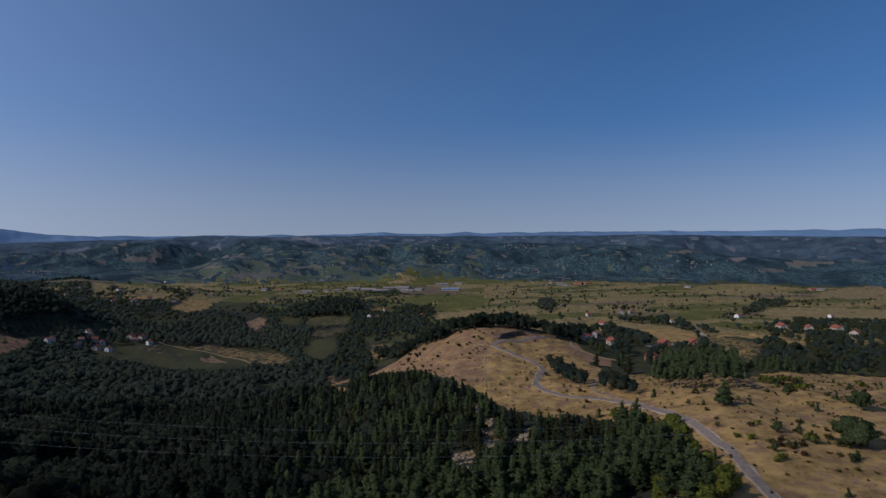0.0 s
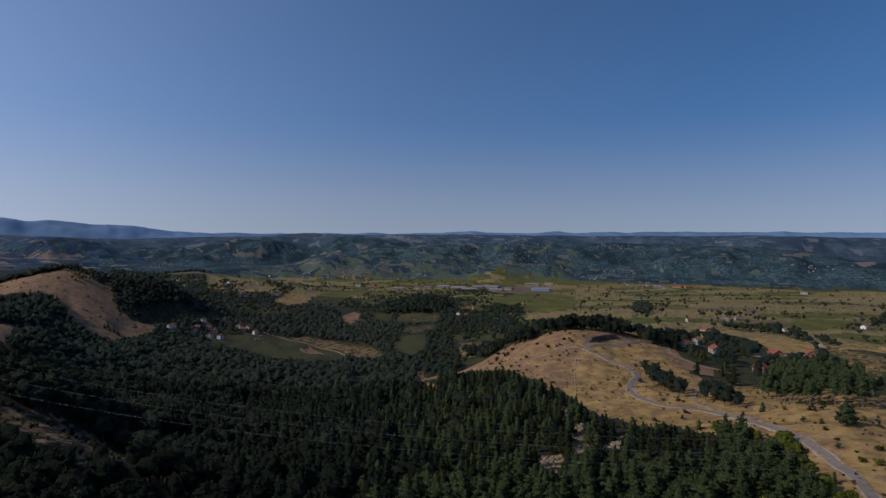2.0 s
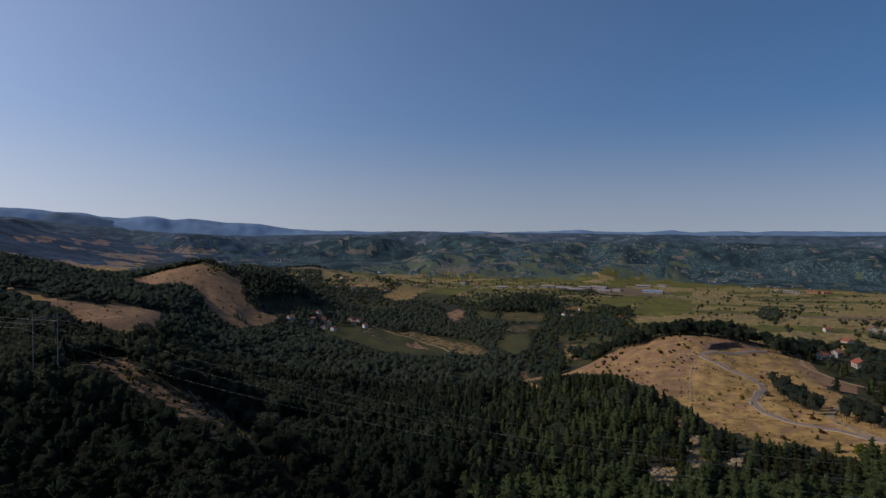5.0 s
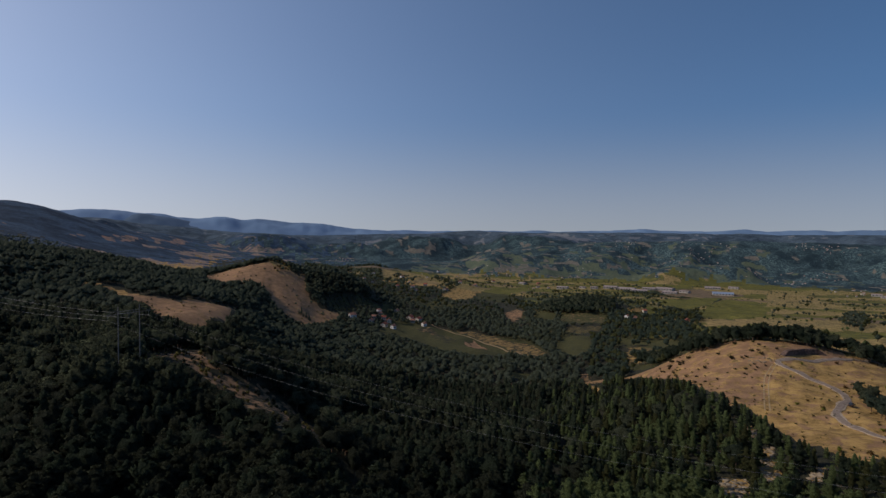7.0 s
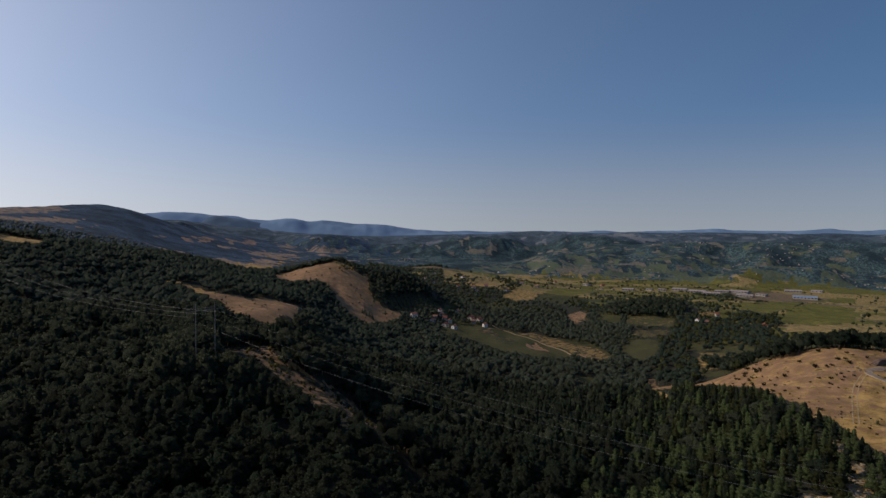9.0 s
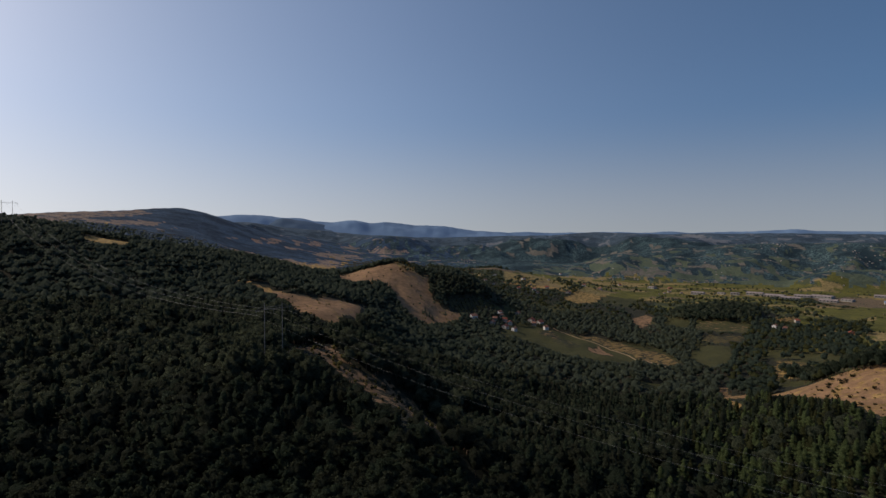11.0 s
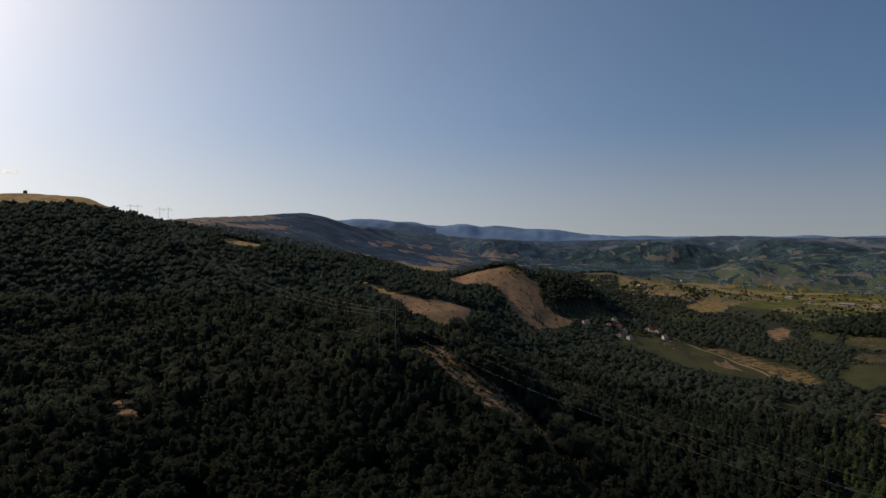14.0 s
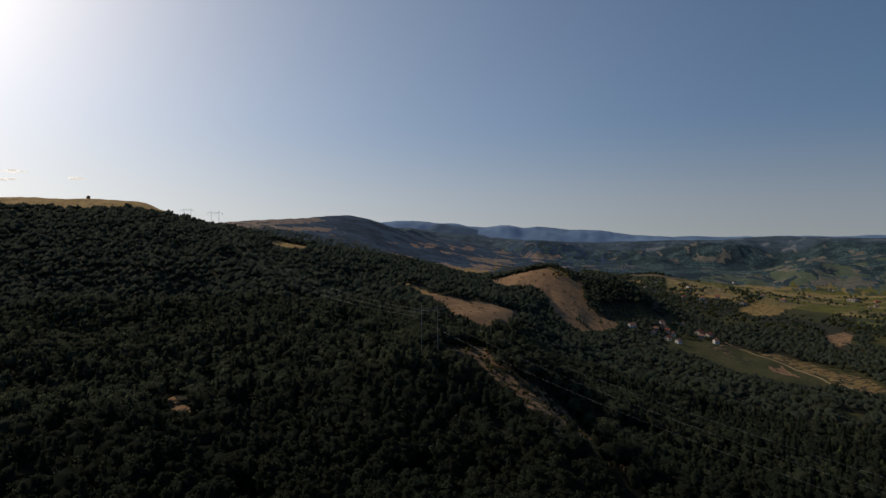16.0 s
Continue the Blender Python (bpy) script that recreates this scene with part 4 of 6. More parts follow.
def gable_body(w, l, h, rise):
    """Walls up to the eaves, with the two gables."""
    bm = bmesh.new()
    a = [bm.verts.new((x, y, -1.5)) for x, y in ((-l, -w), (l, -w), (l, w), (-l, w))]
    b = [bm.verts.new((x, y, h)) for x, y in ((-l, -w), (l, -w), (l, w), (-l, w))]
    r0, r1 = bm.verts.new((-l, 0, h + rise)), bm.verts.new((l, 0, h + rise))
    for k in range(4):
        bm.faces.new((a[k], a[(k + 1) % 4], b[(k + 1) % 4], b[k]))
    bm.faces.new((b[3], b[0], r0))
    bm.faces.new((b[1], b[2], r1))
    bm.faces.new((b[0], b[1], r1, r0))
    bm.faces.new((b[2], b[3], r0, r1))
    bm.faces.new(a[::-1])
    return bm


def gable_roof(w, l, h, rise, over=0.5, thick=0.22):
    """Two pitched slabs that overhang the walls."""
    bm = bmesh.new()
    k = rise / w
    w2, l2, low = w + over, l + over, h - over * k
    prof = [(-w2, low + 0.05), (0, h + rise + 0.05), (w2, low + 0.05), (w2, low + thick + 0.05), (0, h + rise + thick + 0.07), (-w2, low + thick + 0.05)]
    rows = [[bm.verts.new((x, y, z)) for y, z in prof] for x in (-l2, l2)]
    for n in range(6):
        m = (n + 1) % 6
        bm.faces.new((rows[0][n], rows[0][m], rows[1][m], rows[1][n]))
    bm.faces.new((rows[0][0], rows[0][5], rows[0][4], rows[0][1]))
    bm.faces.new((rows[0][1], rows[0][4], rows[0][3], rows[0][2]))
    bm.faces.new((rows[1][1], rows[1][4], rows[1][5], rows[1][0]))
    bm.faces.new((rows[1][2], rows[1][3], rows[1][4], rows[1][1]))
    return bm


LOOKS = {
    "red": (CREAM_WALL, TILES, "white-plastered house with a red tiled gable roof"),
    "white": (PLASTER, OLD_TILES, "small white house with a weathered brown roof"),
    "grey": (GREY_WALL, OLD_TILES, "grey rendered house with a weathered brown roof"),
    "barn": (BRICK_WALL, TILES, "long low brick barn under a red tiled roof"),
}


def house(x, y, length, look_name, turn, where="among trees"):
    wall, roof, label = LOOKS[look_name]
    length = min(max(0.9 * length, 5.4), 20.0)
    l, w = length / 2, min(4.2, 0.38 * length + 0.6)
    h = {"barn": 2.5, "white": 3.6}.get(look_name, 3.3)
    rise = w * 0.62
    ob = new("barn" if look_name == "barn" else "house")
    ob.matrix_basis = pose(x, y, float(ground_z(x, y)) + 0.2, 0, 0, turn)
    part("wall", gable_body(w, l, h, rise), wall, ob)
    top = part("roof", gable_roof(w, l, h, rise), roof, ob)
    if look_name != "barn":
        part("chimney", boxed(l * 0.35 - 0.35, l * 0.35 + 0.35, -0.9, -0.2, h + rise * 0.5, h + rise + 1.0), BRICK_WALL, top)
    floors = (0.9, 3.3) if h > 3.5 and length > 9 else (0.9,)
    for z in floors:
        for sx_ in (-0.55, 0.0, 0.55):
            for side in (-1, 1):
                y0, y1 = sorted((side * (w - 0.05), side * (w + 0.04)))
                if z < 1 and sx_ == 0 and side == 1:
                    part("door", boxed(-0.5, 0.5, y0, y1, -0.1, 2.0), TIMBER, ob)
                else:
                    part("window", boxed(sx_ * l - 0.5, sx_ * l + 0.5, y0, y1, z, z + 1.1), WINDOW, ob)
        for side in (-1, 1):
            x0, x1 = sorted((side * (l - 0.05), side * (l + 0.04)))
            part("window", boxed(x0, x1, -0.5, 0.5, z, z + 1.1), WINDOW, ob)
    tagged(ob, label + " " + where, "barn" if look_name == "barn" else "house", "houses of the hamlets")
    SITES.append((x, y, length))
    return ob


def hall(x, y, length, look_name, turn):
    """A works hall: long, low-pitched, with a row of doors and skylights."""
    wall, roof = {"white": (GREY_WALL, SHEET), "grey": (GREY_WALL, SHEET), "blue": (CREAM_WALL, BLUE_SHEET), "red": (BRICK_WALL, TILES)}[look_name]
    l, w, h = length / 2, max(5.0, length * 0.4), 4.6
    ob = new("factory_hall" if look_name != "red" else "apartment_house")
    ob.matrix_basis = pose(x, y, float(ground_z(x, y)) + 0.2, 0, 0, turn - 90)
    part("wall", gable_body(w, l, h, w * 0.16), wall, ob)
    part("roof", gable_roof(w, l, h, w * 0.16, 0.6, 0.4), roof, ob)
    n = max(2, int(length / 7))
    for k in range(n):
        u = (k + 0.5) / n * 2 - 1
        part("window", boxed(u * l - 1.5, u * l + 1.5, -w - 0.06, -w + 0.05, 2.6, 4.6), WINDOW, ob)
    tagged(ob, {"white": "long white industrial hall on the valley floor", "grey": "grey industrial hall on the valley floor",
                "blue": "white hall with a blue sheet-metal roof", "red": "brick building with a red roof at the valley edge"}[look_name],
           "building", "buildings of the valley town")
    SITES.append((x, y, length))


house(106, 409, 6.3, "red", 40)
house(123, 400, 7.5, "red", 100)
house(131, 346, 8.3, "barn", 60)
house(175, 602, 7.9, "red", 120)
house(198, 752, 6.3, "red", 20)
house(257, 796, 9.9, "grey", 75)
house(278, 814, 5.8, "grey", 10)
house(417, 774, 8.5, "white", 30)
house(379, 612, 10.7, "red", 95)
house(397, 593, 8.5, "red", 80)
house(579, 816, 6.7, "white", 15)
house(440, 610, 12.3, "red", 90)
house(432, 573, 9.6, "red", 40)
house(199, 435, 7.1, "barn", 85)
house(169, 419, 8.7, "barn", 95)
house(268, 640, 4.1, "white", 0)
house(127, 458, 3.2, "grey", 40)
house(-412, 562, 8.5, "white", 62)
house(-414, 625, 6, "white", 70)
house(-397, 611, 7, "red", 40)
house(-393, 576, 7, "grey", 100)
house(-400, 593, 6, "grey", 30)
house(-377, 582, 8, "red", 95)
house(-363, 581, 6, "white", 80)
house(-385, 661, 9, "red", 90)
house(-373, 648, 6, "grey", 20)
house(-373, 663, 10, "red", 85)
house(-352, 642, 5.5, "white", 60)
house(-412, 669, 7, "grey", 95)
house(-408, 619, 6, "grey", 60)
house(-387, 609, 6.5, "red", 120)
house(-596, 1034, 9, "white", 40)
house(-558, 982, 8, "grey", 100)
house(-707, 1173, 9, "white", 70)
house(-542, 1087, 14, "grey", 90)
house(-616, 1324, 10, "white", 30)
house(-976, 1893, 9, "white", 60)
house(-570, 1722, 14, "white", 85)
house(-603, 1105, 9, "red", 20)
house(-616, 1002, 9, "red", 60)
house(-569, 1318, 9, "grey", 0)
house(-683, 1738, 10, "red", 45)
house(-98, 885, 5.3, "red", 30)
house(-115, 820, 5.5, "white", 70)
house(-103, 809, 4.8, "grey", 20)
house(-35, 814, 6.0, "barn", 100)
hall(-288, 1709, 39.3, "grey", 90)
hall(-237, 1685, 45.7, "white", 85)
hall(-181, 1730, 35.9, "grey", 95)
hall(-196, 1638, 40.9, "white", 95)
hall(-137, 1745, 47.0, "white", 80)
hall(-116, 1633, 37.2, "grey", 88)
hall(-80, 1688, 24.4, "white", 70)
hall(-11, 1850, 42.0, "white", 92)
hall(16, 1676, 51.9, "blue", 92)
hall(47, 1885, 27.2, "grey", 80)
hall(-329, 1665, 21.0, "white", 95)
hall(-411, 1612, 30.9, "white", 92)
hall(-364, 1669, 17.6, "white", 80)
hall(389, 1845, 23.4, "white", 80)
hall(452, 1846, 27.5, "red", 60)
hall(482, 1838, 23.5, "red", 100)
hall(398, 1800, 19.0, "white", 80)
hall(757, 1691, 19.1, "white", 40)
hall(1066, 1573, 23.5, "red", 80)
hall(1079, 1564, 17.6, "white", 60)
hall(-568, 1710, 22.3, "grey", 70)
hall(-522, 1733, 14.9, "red", 30)


# the far town, house by house, up the opposite slope
rng_town = np.random.RandomState(5)
far_house = new("far_house")
part("wall", gable_body(4.5, 6.0, 5.5, 3.2), GREY_WALL, far_house)
part("roof", gable_roof(4.5, 6.0, 5.5, 3.2), OLD_TILES, far_house)
tagged(far_house, "small grey house with a red roof in the distant town", "house", "houses of the distant town")
far_villa = new("far_house")
part("wall", gable_body(4.5, 5.5, 5.0, 2.6), CREAM_WALL, far_villa)
part("roof", gable_roof(4.5, 5.5, 5.0, 2.6), SHEET, far_villa)
tagged(far_villa, "small cream house with a pale roof in the distant town", "house", "houses of the distant town")
used_far = [0, 0]
for b0, b1, r0, r1, count in ((-10, 1, 2150, 2900, 60), (-1, 20, 2050, 2900, 85), (12, 26, 1550, 2150, 30), (-14, -8, 1850, 2050, 18),
                              (-40, -16, 1750, 2500, 18), (-20, 5, 2900, 3400, 14), (26, 36, 1250, 1700, 13), (34, 44, 2300, 3000, 14)):
    seats = []
    for _ in range(count):
        if not seats or rng_town.uniform() < 0.16:
            seats.append((math.radians(rng_town.uniform(b0, b1)), math.sqrt(rng_town.uniform(r0 * r0, r1 * r1))))
        b, r = seats[rng_town.randint(len(seats))]
        x, y = -math.sin(b) * r + rng_town.normal(0, 42), math.cos(b) * r + rng_town.normal(0, 55)
        which = int(rng_town.uniform() < 0.25)
        m = pose(x, y, float(ground_z(x, y)) + 0.8, 0, 0, rng_town.uniform(0, 180))
        ob = (far_house, far_villa)[which]
        if used_far[which]:
            ob = copy_thing(ob, m)
        ob.matrix_basis = m
        s_ = rng_town.uniform(0.4, 0.7) * (0.62 if r > 2000 else 0.75)
        ob.scale = (s_, s_, s_)
        used_far[which] += 1
        SITES.append((x, y, 16.0))

# ---- woods ----
OCTA = np.array([(1, 0, 0), (-1, 0, 0), (0, 1, 0), (0, -1, 0), (0, 0, 1), (0, 0, -1)], float)
OCTA_F = np.array([(0, 2, 4), (2, 1, 4), (1, 3, 4), (3, 0, 4), (2, 0, 5), (1, 2, 5), (3, 1, 5), (0, 3, 5)])


def finer(v, f):
    v, f, mid, out = list(map(tuple, v)), f, {}, []

    def half(a, b):
        key = (min(a, b), max(a, b))
        if key not in mid:
            p = (np.array(v[a]) + v[b]) / 2
            mid[key] = len(v)
            v.append(tuple(p / np.linalg.norm(p)))
        return mid[key]

    for a, b, c in f:
        ab, bc, ca = half(a, b), half(b, c), half(c, a)
        out += [(a, ab, ca), (ab, b, bc), (ca, bc, c), (ab, bc, ca)]
    return np.array(v), np.array(out)


FINE, FINE_F = finer(OCTA, OCTA_F)
FINER, FINER_F = finer(FINE, FINE_F)


class Shape:
    """Vertices, triangles and shading directions gathered piece by piece."""

    def __init__(self):
        self.v, self.f, self.d, self.n = [], [], [], 0

    def add(self, v, f, d):
        self.v.append(np.asarray(v, float))
        self.f.append(np.asarray(f) + self.n)
        self.d.append(np.asarray(d, float))
        self.n += len(v)

    def arrays(self):
        if not self.v:
            return np.zeros((0, 3)), np.zeros((0, 3), int), np.zeros((0, 3))
        return np.concatenate(self.v), np.concatenate(self.f), np.concatenate(self.d)


def clump(shape, rng, at, size, level, spiky=0.35):
    v, f = (FINE, FINE_F) if level else (OCTA, OCTA_F)
    turn = np.array(Euler(rng.uniform(-0.7, 0.7, 3) + (0, 0, rng.uniform(0, 6.28))).to_matrix())
    rad = 1 + rng.uniform(-spiky, spiky, len(v))
    p = (v * rad[:, None]) @ turn.T
    shape.add(p * size + at, f, p / np.linalg.norm(p, axis=1)[:, None])


def tuft(shape, rng, at, size, n, out=(0, 0, 0.3)):
    """A spray of n small leafy slivers round a point, pointing outwards and shaded as one soft lump."""
    off = rng.normal(size=(n, 3)) * (0.5, 0.5, 0.38)
    c = at + off * size
    out = np.asarray(out, float)
    d = rng.normal(size=(n, 3)) * 0.8 + out
    d /= np.linalg.norm(d, axis=1)[:, None]
    w = np.cross(d, rng.normal(size=(n, 3)))
    w /= np.linalg.norm(w, axis=1)[:, None]
    soft = off * 0.3 + 0.55 * out / max(np.linalg.norm(out), 0.1) + (0, 0, 0.6) + rng.normal(size=(n, 3)) * 0.12
    soft /= np.linalg.norm(soft, axis=1)[:, None]
    flip = (np.cross(w, d) * soft).sum(1) < 0
    w[flip] *= -1
    k = (size * rng.uniform(0.7, 1.25, n))[:, None]
    v = np.stack([c - 0.55 * k * d - 0.36 * k * w, c - 0.45 * k * d + 0.4 * k * w, c + 0.75 * k * d], 1).reshape(-1, 3)
    shape.add(v, np.arange(3 * n).reshape(n, 3), np.repeat(soft, 3, 0))


def stick(shape, a, b, r0, r1, sides=5):
    a, b = np.array(a, float), np.array(b, float)
    w = (b - a) / np.linalg.norm(b - a)
    u = np.cross(w, (0.3, 0.9, 0.2))
    u /= np.linalg.norm(u)
    s = np.cross(w, u)
    k = np.arange(sides) * 2 * np.pi / sides
    ring = np.cos(k)[:, None] * u + np.sin(k)[:, None] * s
    n = np.arange(sides)
    m = (n + 1) % sides
    f = np.concatenate([np.stack([n, m, m + sides], 1), np.stack([n, m + sides, n + sides], 1)])
    shape.add(np.concatenate([a + r0 * ring, b + r1 * ring]), f, np.concatenate([ring, ring]))


def lump(shape, rng, at, size, level, out, spiky=0.24):
    """A soft bulge of foliage, shaded between its own roundness and that of the whole crown."""
    v, f = ((OCTA, OCTA_F), (FINE, FINE_F), (FINER, FINER_F))[level]
    turn = np.array(Euler((0, 0, rng.uniform(0, 6.28))).to_matrix())
    p = (v * (1 + rng.uniform(-spiky, spiky, len(v)))[:, None]) @ turn.T
    d = p / np.linalg.norm(p, axis=1)[:, None] * 0.5 + np.asarray(out, float) * 0.35 + (0, 0, 0.5)
    shape.add(p * size + at, f, d / np.linalg.norm(d, axis=1)[:, None])


def pine(rng, level, height=11.0, width=2.5, bare=(0.1, 0.2), power=0.7):
    """Trunk with limbs, and a dense crown of overlapping boughs that narrows to a blunt tip, fringed with needle sprays."""
    wood, crown = Shape(), Shape()
    lean = rng.uniform(-0.35, 0.35, 2)
    stick(wood, (0, 0, -0.6), (lean[0], lean[1], height * 0.93), 0.2, 0.05, 6 if level > 1 else 3)
    base = rng.uniform(*bare)
    tiers = (3, 5, 9)[level]
    for k in range(tiers):
        u = base + (0.95 - base) * (k + 0.3) / tiers
        reach = width * (1.06 - u) ** power * rng.uniform(0.82, 1.15)
        deep = height * (1 - base) / tiers
        lump(crown, rng, np.array([lean[0] * u, lean[1] * u, height * u + 0.2 * deep]), np.array([reach, reach, 0]) * (0.66, 0.54, 0.5)[level] + (0, 0, deep * (0.95, 0.85, 0.8)[level]), (1, 1, 1)[level], (0, 0, 0.2), 0.2)
        count = 0 if level == 0 else max(2, round((3.2 if level == 1 else 5.2) * (1.1 - u)))
        spin = rng.uniform(0, 6.28)
        for c in range(count):
            ang = spin + 6.283 * c / count + rng.uniform(-0.45, 0.45)
            way = np.array([np.cos(ang), np.sin(ang), 0.0])
            far = reach * rng.uniform(0.5, 0.8)
            at = way * far + (lean[0] * u, lean[1] * u, height * u + rng.uniform(-0.35, 0.35) * deep)
            size = (reach * 0.34 + 0.22) * rng.uniform(0.8, 1.2)
            lump(crown, rng, at, np.array([size, size, size * 0.48]), 0, way * 0.8, 0.4)
            tuft(crown, rng, at + way * size * 0.35, size * (0.7 if level == 2 else 0.85), 14 if level == 2 else 4, way * 0.8 + (0, 0, 0.25))
            if level > 1 and k % 2 == 0:
                stick(wood, (lean[0] * u, lean[1] * u, at[2] - 0.5), at, 0.06, 0.02, 3)
        if level == 0:
            tuft(crown, rng, np.array([0, 0, height * u]), reach * 0.8, 3)
    tuft(crown, rng, np.array([lean[0], lean[1], height * 0.96]), 0.5, 4 if level else 2, (0, 0, 1.2))
    return wood, crown


def broadleaf(rng, level, height=9.5, width=3.4, low=0.58, deep=0.42):
    """Short trunk that forks into limbs under a broad crown of billowing masses of leaves, ragged at the edge."""
    wood, crown = Shape(), Shape()
    fork = np.array([rng.uniform(-0.3, 0.3), rng.uniform(-0.3, 0.3), height * 0.3])
    stick(wood, (0, 0, -0.6), fork, 0.26, 0.18, 6 if level > 1 else 3)
    mid, span = np.array([0, 0, height * low]), np.array([width, width, height * deep])
    lump(crown, rng, mid, span * (0.72 if level >= 0 else 0.95), 1 if level >= 0 else 0, (0, 0, 0.1), 0.15)
    if level < 0:
        for c in range(3):
            d = rng.normal(size=3) * (0.5, 0.5, 0.3)
            lump(crown, rng, mid + d * span, span * rng.uniform(0.4, 0.6), 0, d, 0.25)
        return wood, crown
    count = (3, 6, 17)[level]
    spin = rng.uniform(0, 6.28)
    for c in range(count):
        up = 1 - 1.45 * (c + 0.5) / count + rng.uniform(-0.1, 0.1)
        ang = spin + 2.4 * c + rng.uniform(-0.3, 0.3)
        flat = math.sqrt(max(0.0, 1 - up * up))
        d = np.array([np.cos(ang) * flat, np.sin(ang) * flat, up])
        at = mid + d * span * rng.uniform(0.55, 0.8)
        size = width * rng.uniform(0.26, 0.42) * (1.25, 1.12, 1.0)[level]
        lump(crown, rng, at, np.array([size, size, size * 0.8]) * (1, 0.92, 0.85)[level], (0, 0, 1)[level], d * 0.7, 0.32)
        for _ in range((1, 3, 7)[level]):
            e = d + rng.normal(size=3) * 0.55
            e /= np.linalg.norm(e)
            tuft(crown, rng, at + e * size * 0.85, size * (0.5, 0.46, 0.34)[level], (2, 5, 9)[level], e)
        if level > 1 and c % 3 == 0:
            stick(wood, fork, at, 0.12, 0.03, 4)
    return wood, crown


def speck(rng):
    """A tree so far away that only its lump of crown shows."""
    wood, crown = Shape(), Shape()
    clump(crown, rng, np.array([0, 0, 1.6]), np.array([5.5, 5.5, 3.2]), False, 0.25)
    up = crown.d[0] * 0.3 + (0, 0, 1.0)
    crown.d[0] = up / np.linalg.norm(up, axis=1)[:, None]
    return wood, crown


def mesh_of(name, v, f, d, mats, mat_ids=None):
    me = bpy.data.meshes.new(name)
    me.vertices.add(len(v))
    me.vertices.foreach_set("co", np.asarray(v, np.float32).ravel())
    me.loops.add(len(f) * 3)
    me.loops.foreach_set("vertex_index", np.asarray(f, np.int32).ravel())
    me.polygons.add(len(f))
    me.polygons.foreach_set("loop_start", np.arange(0, len(f) * 3, 3, dtype=np.int32))
    for m in mats:
        me.materials.append(m)
    if mat_ids is not None:
        me.polygons.foreach_set("material_index", np.asarray(mat_ids, np.int32))
    me.polygons.foreach_set("use_smooth", np.ones(len(f), bool))
    shade = me.attributes.new("custom_normal", "FLOAT_VECTOR", "POINT")
    shade.data.foreach_set("vector", np.asarray(d, np.float32).ravel())
    me.update(calc_edges=True)
    return me


def tree_thing(name, made, leaf):
    wood, crown = made
    ob = new(name)
    for part_name, shape, mat in (("trunk", wood, BARK), ("crown", crown, leaf)):
        p = new(part_name, mesh_of(part_name, *shape.arrays(), [mat]))
        p.parent = ob
    return ob


def scatter(rng, spacing, r0, r1, b0=-47.0, b1=103.0):
    """Jittered grid points of the plan between two distances and two bearings."""
    g = np.arange(-r1, r1, spacing)
    x, y = [c.ravel() for c in np.meshgrid(g, g[g > -r1 * 0.35])]
    x, y = x + rng.uniform(-0.5, 0.5, len(x)) * spacing, y + rng.uniform(-0.5, 0.5, len(y)) * spacing
    r, b = np.hypot(x, y), np.degrees(np.arctan2(-x, y))
    keep = (r >= r0) & (r < r1) & (b > b0) & (b < b1)
    return x[keep], y[keep]


